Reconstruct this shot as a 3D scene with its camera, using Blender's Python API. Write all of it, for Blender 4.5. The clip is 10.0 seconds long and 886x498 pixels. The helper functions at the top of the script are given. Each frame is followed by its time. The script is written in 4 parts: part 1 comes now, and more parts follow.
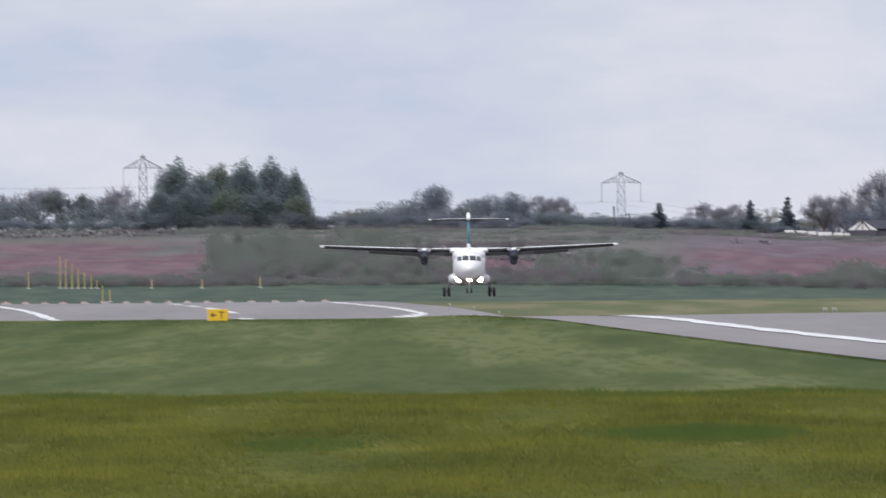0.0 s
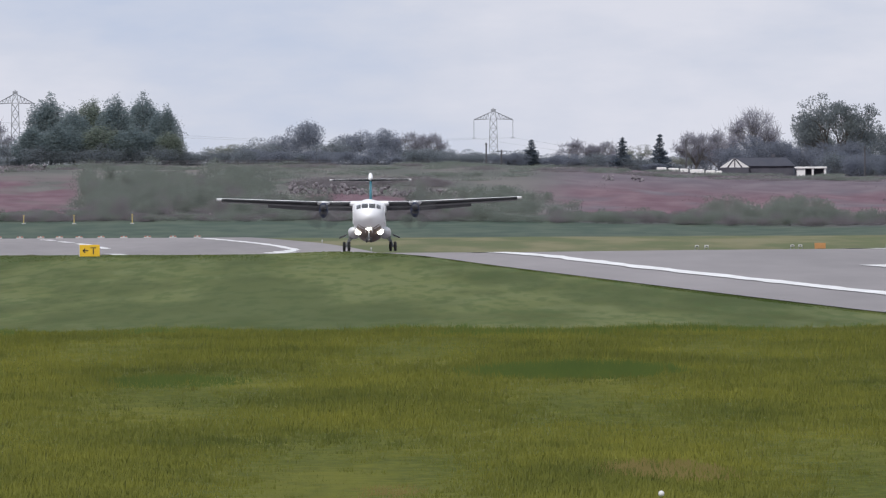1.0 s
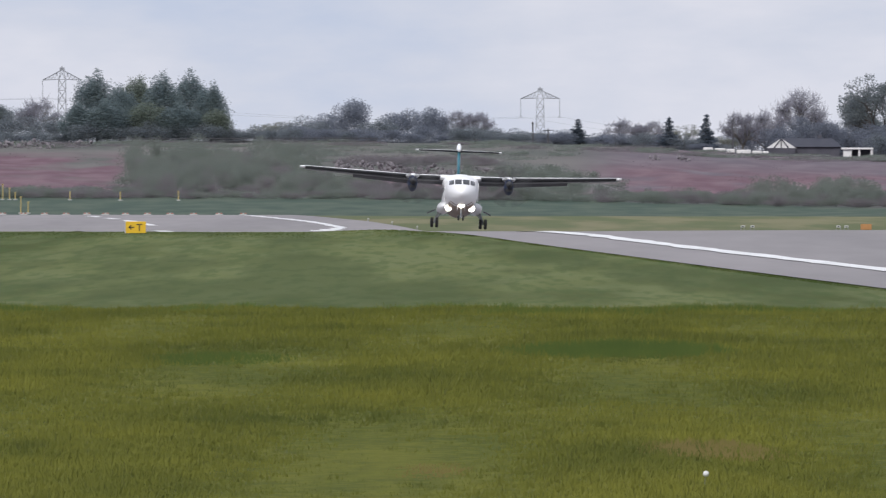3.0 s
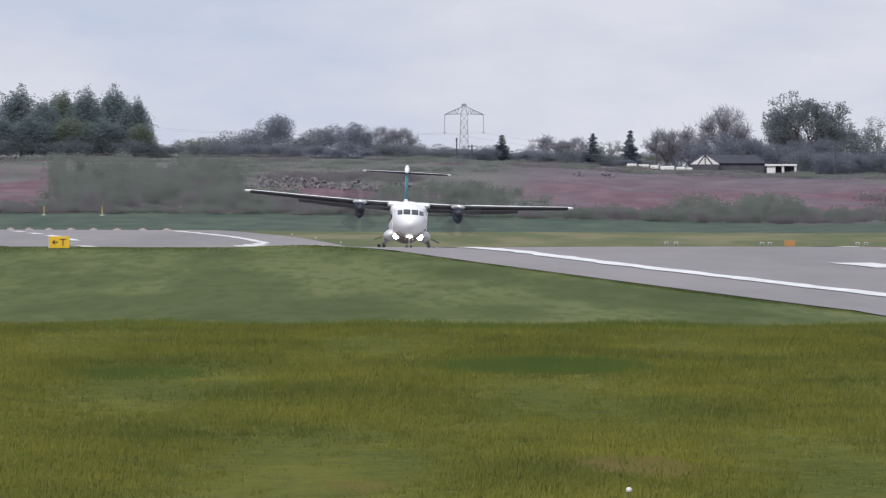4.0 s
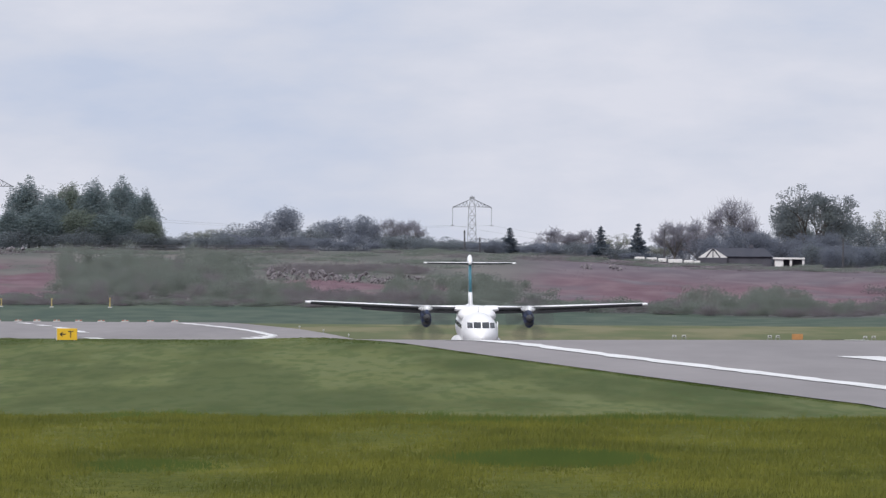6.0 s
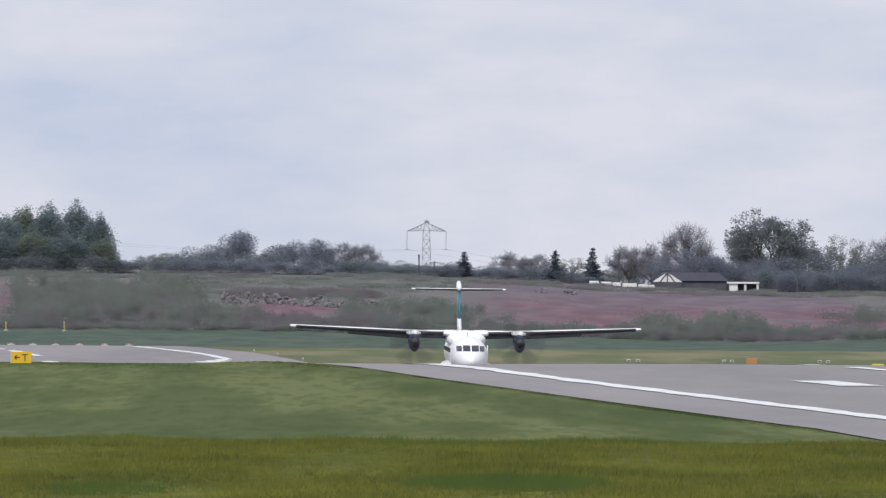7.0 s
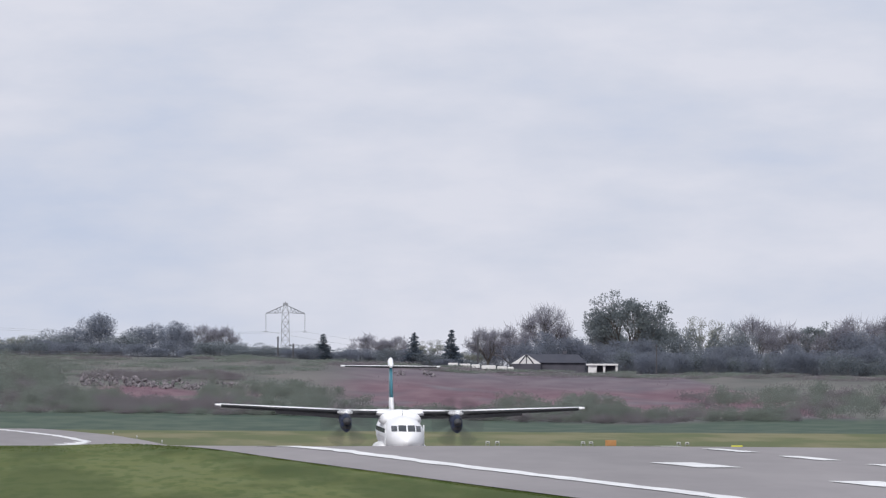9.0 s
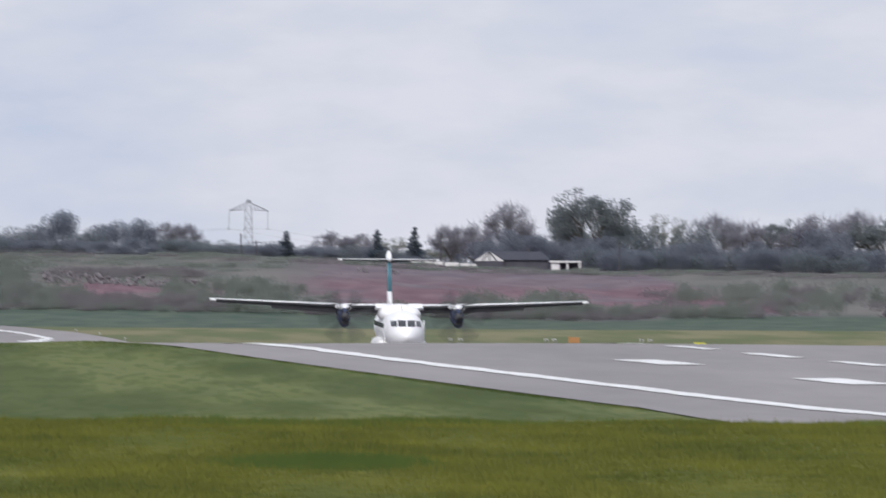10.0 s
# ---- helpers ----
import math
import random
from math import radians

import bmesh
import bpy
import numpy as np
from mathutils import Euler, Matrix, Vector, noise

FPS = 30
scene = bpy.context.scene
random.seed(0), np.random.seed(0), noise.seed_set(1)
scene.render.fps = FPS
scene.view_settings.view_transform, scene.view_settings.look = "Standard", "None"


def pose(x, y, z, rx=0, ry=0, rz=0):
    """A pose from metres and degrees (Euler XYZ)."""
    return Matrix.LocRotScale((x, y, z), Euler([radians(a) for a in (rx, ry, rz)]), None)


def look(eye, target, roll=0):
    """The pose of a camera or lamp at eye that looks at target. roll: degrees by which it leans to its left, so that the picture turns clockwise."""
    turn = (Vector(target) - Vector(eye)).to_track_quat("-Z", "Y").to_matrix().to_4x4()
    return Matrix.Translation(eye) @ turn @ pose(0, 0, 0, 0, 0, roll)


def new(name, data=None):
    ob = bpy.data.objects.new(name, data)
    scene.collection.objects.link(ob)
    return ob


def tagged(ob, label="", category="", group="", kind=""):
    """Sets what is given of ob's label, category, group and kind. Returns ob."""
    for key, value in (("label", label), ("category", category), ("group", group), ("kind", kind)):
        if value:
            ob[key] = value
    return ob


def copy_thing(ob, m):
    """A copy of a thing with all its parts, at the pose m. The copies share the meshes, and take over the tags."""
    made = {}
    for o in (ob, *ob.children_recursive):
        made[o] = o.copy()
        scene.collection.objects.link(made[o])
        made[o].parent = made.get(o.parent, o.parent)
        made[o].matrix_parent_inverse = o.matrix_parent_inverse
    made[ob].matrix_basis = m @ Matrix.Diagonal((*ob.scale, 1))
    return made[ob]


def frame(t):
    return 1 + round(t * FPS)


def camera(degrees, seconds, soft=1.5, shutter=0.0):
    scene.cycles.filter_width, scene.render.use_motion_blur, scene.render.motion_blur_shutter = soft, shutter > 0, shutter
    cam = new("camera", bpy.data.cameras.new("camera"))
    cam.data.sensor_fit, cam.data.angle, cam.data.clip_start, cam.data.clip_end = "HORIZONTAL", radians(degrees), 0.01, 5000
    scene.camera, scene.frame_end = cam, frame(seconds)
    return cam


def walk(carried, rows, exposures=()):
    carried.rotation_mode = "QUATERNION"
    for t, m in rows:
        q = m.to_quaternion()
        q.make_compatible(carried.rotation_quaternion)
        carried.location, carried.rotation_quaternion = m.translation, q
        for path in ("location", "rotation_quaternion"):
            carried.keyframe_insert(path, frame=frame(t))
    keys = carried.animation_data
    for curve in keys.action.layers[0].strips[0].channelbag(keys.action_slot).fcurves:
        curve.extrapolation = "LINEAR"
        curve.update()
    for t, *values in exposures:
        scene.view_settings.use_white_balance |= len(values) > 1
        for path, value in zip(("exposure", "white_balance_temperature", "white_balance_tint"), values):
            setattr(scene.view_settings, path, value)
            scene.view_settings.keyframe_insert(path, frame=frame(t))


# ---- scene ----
cam = camera(2.2455, 10.0, soft=1.25, shutter=0.5)
EYE = 12.0
F = 40000.0
PATH = [
    (0.0, pose(0, 0, 12, 89.80874, 0, 0.45272) @ pose(0, 0, 0, 0, 0, -0.45)),
    (0.5, pose(0, 0, 12, 89.70497, 0, 0.28230) @ pose(0, 0, 0, 0, 0, -0.30)),
    (1.0, pose(0, 0, 12, 89.64544, 0, 0.12934) @ pose(0, 0, 0, 0, 0, -0.30)),
    (1.5, pose(0, 0, 12, 89.66582, 0, 0.19226) @ pose(0, 0, 0, 0, 0, -0.30)),
    (2.0, pose(0, 0, 12, 89.70313, 0, 0.30757) @ pose(0, 0, 0, 0, 0, -0.20)),
    (2.5, pose(0, 0, 12, 89.60522, 0, 0.32298) @ pose(0, 0, 0, 0, 0, -0.10)),
    (3.0, pose(0, 0, 12, 89.59155, 0, 0.24602) @ pose(0, 0, 0, 0, 0, 0.05)),
    (3.2, pose(0, 0, 12, 89.63172, 0, 0.18159) @ pose(0, 0, 0, 0, 0, 0.05)),
    (4.3, pose(0, 0, 12, 89.63175, 0, 0.03596) @ pose(0, 0, 0, 0, 0, 0.20)),
    (4.5, pose(0, 0, 12, 89.63014, 0, 0.08652) @ pose(0, 0, 0, 0, 0, 0.20)),
    (5.0, pose(0, 0, 12, 89.72579, 0, 0.16172) @ pose(0, 0, 0, 0, 0, 0.12)),
    (5.5, pose(0, 0, 12, 89.77357, 0, 0.14180) @ pose(0, 0, 0, 0, 0, 0.22)),
    (5.7, pose(0, 0, 12, 89.83048, 0, 0.11328) @ pose(0, 0, 0, 0, 0, 0.25)),
    (6.8, pose(0, 0, 12, 89.90414, 0, -0.01781) @ pose(0, 0, 0, 0, 0, 0.37)),
    (7.0, pose(0, 0, 12, 89.92794, 0, -0.04202) @ pose(0, 0, 0, 0, 0, 0.38)),
    (7.5, pose(0, 0, 12, 89.88680, 0, -0.11710) @ pose(0, 0, 0, 0, 0, 0.40)),
    (8.0, pose(0, 0, 12, 90.00307, 0, -0.17545) @ pose(0, 0, 0, 0, 0, 0.30)),
    (8.5, pose(0, 0, 12, 90.10205, 0, -0.23008) @ pose(0, 0, 0, 0, 0, 0.30)),
    (8.8, pose(0, 0, 12, 90.14077, 0, -0.34877) @ pose(0, 0, 0, 0, 0, 0.30)),
    (9.0, pose(0, 0, 12, 90.13817, 0, -0.39849) @ pose(0, 0, 0, 0, 0, 0.30)),
    (9.5, pose(0, 0, 12, 90.01336, 0, -0.36376) @ pose(0, 0, 0, 0, 0, 0.30)),
    (10.0, pose(0, 0, 12, 89.87796, 0, -0.49339) @ pose(0, 0, 0, 0, 0, 0.30)),
]
walk(cam, PATH)

# ---- world and sun: an overcast spring day ----
SUN_EL, SUN_AZ = 44.0, 196.0
world = bpy.data.worlds.new("overcast_sky")
scene.world = world
world.use_nodes = True
wn, wl = world.node_tree.nodes, world.node_tree.links
wn.clear()
sky = wn.new("ShaderNodeTexSky")
sky.sky_type, sky.sun_disc = "NISHITA", False
sky.sun_elevation, sky.sun_rotation = radians(SUN_EL), radians(SUN_AZ)
sky_bg = wn.new("ShaderNodeBackground")
sky_bg.inputs["Strength"].default_value = 0.05
wl.new(sky.outputs[0], sky_bg.inputs["Color"])
wco = wn.new("ShaderNodeTexCoord")


def cloud_noise(sx, sz, detail, shift):
    mp = wn.new("ShaderNodeMapping")
    mp.inputs["Scale"].default_value = (sx, 3.0, sz)
    mp.inputs["Location"].default_value = shift
    wl.new(wco.outputs["Generated"], mp.inputs["Vector"])
    nz = wn.new("ShaderNodeTexNoise")
    nz.inputs["Scale"].default_value = 1.0
    nz.inputs["Detail"].default_value = detail
    nz.inputs["Roughness"].default_value = 0.55
    wl.new(mp.outputs[0], nz.inputs["Vector"])
    return nz.outputs["Fac"]


big = cloud_noise(70, 210, 5, (3.1, 0, 1.7))
broad = cloud_noise(18, 75, 3, (0.4, 2, 5.2))
wmix = wn.new("ShaderNodeMath")
wmix.operation = "MULTIPLY_ADD"
wl.new(broad, wmix.inputs[0])
wmix.inputs[1].default_value = 0.8
wl.new(big, wmix.inputs[2])
wr = wn.new("ShaderNodeValToRGB")
wl.new(wmix.outputs[0], wr.inputs[0])
wr.color_ramp.elements[0].position, wr.color_ramp.elements[0].color = 0.66, (0.565, 0.635, 0.80, 1)
wr.color_ramp.elements[1].position, wr.color_ramp.elements[1].color = 1.1, (0.748, 0.766, 0.866, 1)
mid_e = wr.color_ramp.elements.new(0.86)
mid_e.color = (0.672, 0.708, 0.825, 1)
cloud_bg = wn.new("ShaderNodeBackground")
cloud_bg.inputs["Strength"].default_value = 0.98
wl.new(wr.outputs[0], cloud_bg.inputs["Color"])
wms = wn.new("ShaderNodeMixShader")
wms.inputs[0].default_value = 0.94
wl.new(sky_bg.outputs[0], wms.inputs[1])
wl.new(cloud_bg.outputs[0], wms.inputs[2])
wo = wn.new("ShaderNodeOutputWorld")
wl.new(wms.outputs[0], wo.inputs["Surface"])

sun = new("sun", bpy.data.lights.new("sun", "SUN"))
sun.data.energy, sun.data.angle, sun.data.color = 2.5, radians(14), (1.0, 0.975, 0.955)
sun.matrix_world = look((0, 0, 0), (-math.sin(radians(SUN_AZ)) * math.cos(radians(SUN_EL)), -math.cos(radians(SUN_AZ)) * math.cos(radians(SUN_EL)), -math.sin(radians(SUN_EL))))
scene.view_settings.exposure = 0.0


# ---- materials ----
def mat(name, c1, c2=None, scale=1.0, rough=0.8, metal=0.0, bump=0.0, stretch=(1, 1, 1), fine=8.0, per=None, space="Object", emit=0.0):
    """A surface that varies between two colours at two scales. per: how much it varies from object to object or island to island."""
    m = bpy.data.materials.new(name)
    m.use_nodes = True
    n, k = m.node_tree.nodes, m.node_tree.links
    b = n["Principled BSDF"]
    b.inputs["Roughness"].default_value = rough
    b.inputs["Metallic"].default_value = metal
    c2 = c2 or tuple(v * 0.82 for v in c1)
    co = n.new("ShaderNodeTexCoord")
    mp = n.new("ShaderNodeMapping")
    mp.inputs["Scale"].default_value = stretch
    k.new(co.outputs[space], mp.inputs["Vector"])
    a1 = n.new("ShaderNodeTexNoise")
    a1.inputs["Scale"].default_value = scale
    a1.inputs["Detail"].default_value = 4
    k.new(mp.outputs[0], a1.inputs["Vector"])
    a2 = n.new("ShaderNodeTexNoise")
    a2.inputs["Scale"].default_value = scale * fine
    a2.inputs["Detail"].default_value = 3
    k.new(mp.outputs[0], a2.inputs["Vector"])
    s = n.new("ShaderNodeMath")
    s.operation = "MULTIPLY_ADD"
    k.new(a2.outputs["Fac"], s.inputs[0])
    s.inputs[1].default_value = 0.5
    k.new(a1.outputs["Fac"], s.inputs[2])
    r = n.new("ShaderNodeMapRange")
    r.inputs["From Min"].default_value, r.inputs["From Max"].default_value = 0.5, 1.0
    k.new(s.outputs[0], r.inputs["Value"])
    fac = r.outputs[0]
    if per:
        src = n.new("ShaderNodeNewGeometry") if per == "island" else n.new("ShaderNodeObjectInfo")
        av = n.new("ShaderNodeMix")
        av.inputs[0].default_value = 0.5
        k.new(fac, av.inputs[2])
        k.new(src.outputs["Random Per Island" if per == "island" else "Random"], av.inputs[3])
        fac = av.outputs[0]
    mx = n.new("ShaderNodeMix")
    mx.data_type = "RGBA"
    k.new(fac, mx.inputs[0])
    mx.inputs[6].default_value, mx.inputs[7].default_value = (*c1, 1), (*c2, 1)
    k.new(mx.outputs[2], b.inputs["Base Color"])
    if bump:
        bp = n.new("ShaderNodeBump")
        bp.inputs["Strength"].default_value = bump
        bp.inputs["Distance"].default_value = 0.03
        k.new(a2.outputs["Fac"], bp.inputs["Height"])
        k.new(bp.outputs[0], b.inputs["Normal"])
    if emit:
        b.inputs["Emission Color"].default_value = (*c1, 1)
        b.inputs["Emission Strength"].default_value = emit
    return m


def leafy(name, c1, c2, gaps=0.4):
    m = mat(name, c1, c2, scale=0.35, rough=0.75, per="island")
    n, k = m.node_tree.nodes, m.node_tree.links
    b = n["Principled BSDF"]
    b.inputs["Specular IOR Level"].default_value = 0.15
    col = b.inputs["Base Color"].links[0].from_socket
    tr = n.new("ShaderNodeBsdfTranslucent")
    k.new(col, tr.inputs["Color"])
    ms = n.new("ShaderNodeMixShader")
    ms.inputs[0].default_value = 0.55
    k.new(b.outputs[0], ms.inputs[1])
    k.new(tr.outputs[0], ms.inputs[2])
    # each face stands for a spray of small leaves with gaps between them
    gap = n.new("ShaderNodeBsdfTransparent")
    mg = n.new("ShaderNodeMixShader")
    mg.inputs[0].default_value = gaps
    k.new(ms.outputs[0], mg.inputs[1])
    k.new(gap.outputs[0], mg.inputs[2])
    k.new(mg.outputs[0], n["Material Output"].inputs["Surface"])
    return m


def ground_material():
    """Land cover by distance: rough meadow, mown grass, dry grass, green verge, red earth bank. Verge and bank colours
    include painted haze.
    """
    m = bpy.data.materials.new("land_cover")
    m.use_nodes = True
    n, k = m.node_tree.nodes, m.node_tree.links
    b = n["Principled BSDF"]
    b.inputs["Roughness"].default_value = 0.95
    b.inputs["Specular IOR Level"].default_value = 0.1
    co = n.new("ShaderNodeTexCoord")
    sep = n.new("ShaderNodeSeparateXYZ")
    k.new(co.outputs["Object"], sep.inputs[0])

    def noise_at(stretch, scale, detail=4, shift=(0, 0, 0)):
        mp = n.new("ShaderNodeMapping")
        mp.inputs["Scale"].default_value = stretch
        mp.inputs["Location"].default_value = shift
        k.new(co.outputs["Object"], mp.inputs["Vector"])
        z = n.new("ShaderNodeTexNoise")
        z.inputs["Scale"].default_value = scale
        z.inputs["Detail"].default_value = detail
        k.new(mp.outputs[0], z.inputs["Vector"])
        return z.outputs["Fac"]

    def rng(v, a, bb, c=0.0, d=1.0):
        r = n.new("ShaderNodeMapRange")
        r.interpolation_type = "SMOOTHSTEP"
        for key, val in (("From Min", a), ("From Max", bb), ("To Min", c), ("To Max", d)):
            r.inputs[key].default_value = val
        k.new(v, r.inputs["Value"])
        return r.outputs[0]

    def mixc(fac, x, y):
        q = n.new("ShaderNodeMix")
        q.data_type = "RGBA"
        k.new(fac, q.inputs[0])
        for sock, val in ((q.inputs[6], x), (q.inputs[7], y)):
            if isinstance(val, tuple):
                sock.default_value = (*val, 1)
            else:
                k.new(val, sock)
        return q.outputs[2]

    def mul(x, y):
        q = n.new("ShaderNodeMath")
        q.operation = "MULTIPLY"
        k.new(x, q.inputs[0])
        k.new(y, q.inputs[1])
        return q.outputs[0]

    wob = n.new("ShaderNodeMath")
    wob.operation = "MULTIPLY_ADD"
    k.new(noise_at((1, 0.2, 1), 0.05), wob.inputs[0])
    wob.inputs[1].default_value = 60.0
    k.new(sep.outputs["Y"], wob.inputs[2])
    y = wob.outputs[0]
    wob2 = n.new("ShaderNodeMath")
    wob2.operation = "MULTIPLY_ADD"
    k.new(noise_at((1, 0.1, 1), 0.8, 4, (6, 0, 0)), wob2.inputs[0])
    wob2.inputs[1].default_value = 26.0
    k.new(sep.outputs["Y"], wob2.inputs[2])
    near = mixc(rng(noise_at((1, 0.10, 1), 0.6), 0.35, 0.7), (0.062, 0.077, 0.006), (0.124, 0.126, 0.014))
    near = mixc(rng(noise_at((1, 0.12, 1), 3.0, 5, (1, 5, 0)), 0.4, 0.68, 0.0, 0.6), near, (0.048, 0.064, 0.006))
    near = mixc(rng(noise_at((1, 0.16, 1), 9.0, 5, (4, 8, 0)), 0.42, 0.68, 0.0, 0.55), near, (0.135, 0.14, 0.018))
    mown = mixc(rng(noise_at((1, 0.045, 1), 0.13, 5), 0.36, 0.64), (0.055, 0.074, 0.018), (0.126, 0.144, 0.052))
    mown = mixc(rng(noise_at((1, 0.055, 1), 0.42, 7, (3, 1, 0)), 0.4, 0.66, 0.0, 0.5), mown, (0.135, 0.156, 0.068))
    mown = mixc(rng(noise_at((1, 0.036, 1), 1.4, 7, (7, 2, 0)), 0.45, 0.64, 0.0, 0.6), mown, (0.055, 0.088, 0.024))
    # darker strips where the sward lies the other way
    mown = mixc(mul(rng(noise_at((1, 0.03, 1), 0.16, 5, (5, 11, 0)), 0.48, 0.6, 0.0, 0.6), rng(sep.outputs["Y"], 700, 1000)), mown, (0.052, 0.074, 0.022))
    dry = mixc(rng(noise_at((1, 0.08, 1), 0.12, 6), 0.4, 0.65), (0.115, 0.132, 0.066), (0.19, 0.18, 0.105))
    # from here outward the colours are greyed and blued to paint distance haze
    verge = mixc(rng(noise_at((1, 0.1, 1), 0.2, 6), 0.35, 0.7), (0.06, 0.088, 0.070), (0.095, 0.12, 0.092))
    hazed_olive = mixc(rng(noise_at((1, 0.3, 1), 0.10, 7), 0.35, 0.65), (0.108, 0.115, 0.106), (0.16, 0.152, 0.145))
    hazed_heath = mixc(rng(noise_at((1, 0.3, 1), 0.2, 7, (4, 2, 0)), 0.35, 0.68), (0.128, 0.110, 0.130), (0.175, 0.155, 0.172))
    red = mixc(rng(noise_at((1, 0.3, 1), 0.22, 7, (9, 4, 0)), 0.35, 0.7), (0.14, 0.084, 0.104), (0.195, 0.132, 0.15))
    # the right-hand mound runs out on a slant, with grass behind it
    slant = n.new("ShaderNodeMath")
    slant.operation = "MULTIPLY_ADD"
    k.new(sep.outputs["Y"], slant.inputs[0])
    slant.inputs[1].default_value = 0.092
    k.new(sep.outputs["X"], slant.inputs[2])
    mound = mul(rng(sep.outputs["X"], 2, 16), rng(slant.outputs[0], 376.4, 378.4, 1.0, 0.0))
    bank = mixc(mound, hazed_olive, hazed_heath)
    east = mul(mul(mound, rng(y, 3235, 3265)), rng(y, 3370, 3440, 1.0, 0.25))
    west = mul(mul(rng(sep.outputs["X"], -64, -57, 1.0, 0.0), rng(y, 3235, 3270)), rng(y, 3420, 3465, 1.0, 0.0))
    strip = mul(mul(rng(sep.outputs["X"], -30, -26), rng(sep.outputs["X"], -6, -2, 1.0, 0.0)), mul(rng(y, 3270, 3290), rng(y, 3338, 3352, 1.0, 0.0)))
    zone = n.new("ShaderNodeMath")
    zone.operation = "MAXIMUM"
    k.new(east, zone.inputs[0])
    k.new(west, zone.inputs[1])
    zone2 = n.new("ShaderNodeMath")
    zone2.operation = "MAXIMUM"
    k.new(zone.outputs[0], zone2.inputs[0])
    k.new(strip, zone2.inputs[1])
    redmask = mul(zone2.outputs[0], rng(noise_at((1, 0.35, 1), 0.07, 6, (2, 7, 0)), 0.32, 0.52))
    bank = mixc(redmask, bank, red)
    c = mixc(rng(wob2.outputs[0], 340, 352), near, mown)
    c = mixc(rng(y, 1960, 2040), c, dry)
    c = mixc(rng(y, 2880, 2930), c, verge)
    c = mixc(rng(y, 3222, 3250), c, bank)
    k.new(c, b.inputs["Base Color"])
    bp = n.new("ShaderNodeBump")
    bp.inputs["Strength"].default_value = 0.5
    bp.inputs["Distance"].default_value = 0.08
    k.new(noise_at((1, 0.6, 1), 2.5), bp.inputs["Height"])
    k.new(bp.outputs[0], b.inputs["Normal"])
    return m


LAND = ground_material()
ASPHALT = mat("worn_asphalt", (0.2, 0.187, 0.19), (0.268, 0.249, 0.252), scale=0.08, stretch=(1, 0.06, 1), rough=0.9, fine=6)
ROAD_PAINT = mat("white_road_paint", (0.8, 0.8, 0.8), (0.62, 0.62, 0.62), scale=0.3, rough=0.7, stretch=(1, 0.2, 1))
GRASS = mat("meadow_grass", (0.063, 0.080, 0.007), (0.176, 0.176, 0.019), scale=0.45, stretch=(1, 0.14, 1), rough=0.7, fine=7)
GRASS_DARK = mat("dark_meadow_grass", (0.05, 0.085, 0.012), (0.09, 0.13, 0.02), scale=0.4, stretch=(1, 0.14, 1), rough=0.7, fine=7)
GRASS_DRY = mat("dry_meadow_grass", (0.16, 0.13, 0.04), (0.22, 0.17, 0.06), scale=0.4, stretch=(1, 0.14, 1), rough=0.8, fine=7)
WHITE_PAINT = mat("white_aircraft_paint", (0.88, 0.88, 0.89), (0.83, 0.83, 0.84), scale=0.8, rough=0.35)
# grey deepened so that underside shade is in the colour
GREY_SHADE_PAINT = mat("grey_paint_with_underside_shade", (0.06, 0.065, 0.078), (0.085, 0.09, 0.10), scale=1.0, rough=0.4)
BOOT_BLACK = mat("black_deicing_rubber", (0.022, 0.024, 0.028), (0.035, 0.036, 0.04), scale=2, rough=0.85)
NAVY = mat("navy_cowling_paint", (0.018, 0.032, 0.08), (0.03, 0.045, 0.10), scale=1.5, rough=0.75)
TEAL = mat("teal_tail_paint", (0.05, 0.19, 0.26), (0.09, 0.27, 0.33), scale=0.6, rough=0.35)
BELLY = mat("brown_belly", (0.22, 0.155, 0.115), (0.34, 0.26, 0.21), scale=0.9, rough=0.5)
GLASS = mat("dark_cockpit_glass", (0.03, 0.035, 0.042), (0.05, 0.055, 0.06), scale=1, rough=0.08)
TYRE = mat("black_tyre_rubber", (0.02, 0.02, 0.021), (0.03, 0.03, 0.03), scale=3, rough=0.85)
STEEL = mat("grey_gear_steel", (0.35, 0.36, 0.37), (0.25, 0.26, 0.27), scale=4, rough=0.4, metal=0.7)
BLADE = mat("dark_grey_blade", (0.04, 0.042, 0.046), (0.06, 0.06, 0.065), scale=2, rough=0.8)
LAMP = mat("lit_lamp_glass", (1.0, 0.93, 0.8), (1.0, 0.9, 0.75), scale=3, rough=0.2, emit=14.0)
SIGN_YELLOW = mat("yellow_sign_face", (0.72, 0.44, 0.015), (0.62, 0.38, 0.02), scale=3, rough=0.5)
BLACK_PAINT = mat("black_sign_paint", (0.015, 0.015, 0.015), (0.03, 0.03, 0.03), scale=3, rough=0.6)
POLE_YELLOW = mat("yellow_pole_paint", (0.46, 0.36, 0.13), (0.38, 0.29, 0.11), scale=2, rough=0.6)
ORANGE = mat("orange_marker_paint", (0.42, 0.21, 0.08), (0.36, 0.17, 0.06), scale=2, rough=0.6)
PALE = mat("pale_grey_housing", (0.5, 0.5, 0.48), (0.38, 0.38, 0.36), scale=2, rough=0.6)
RED_LENS = mat("red_orange_lens", (0.34, 0.13, 0.09), (0.28, 0.10, 0.07), scale=4, rough=0.3)
GALV = mat("galvanised_lattice_steel", (0.2, 0.21, 0.23), (0.27, 0.28, 0.3), scale=0.8, rough=0.6, metal=0.2)
WIRE = mat("weathered_conductor", (0.45, 0.47, 0.5), (0.4, 0.42, 0.45), scale=0.5, rough=0.6)
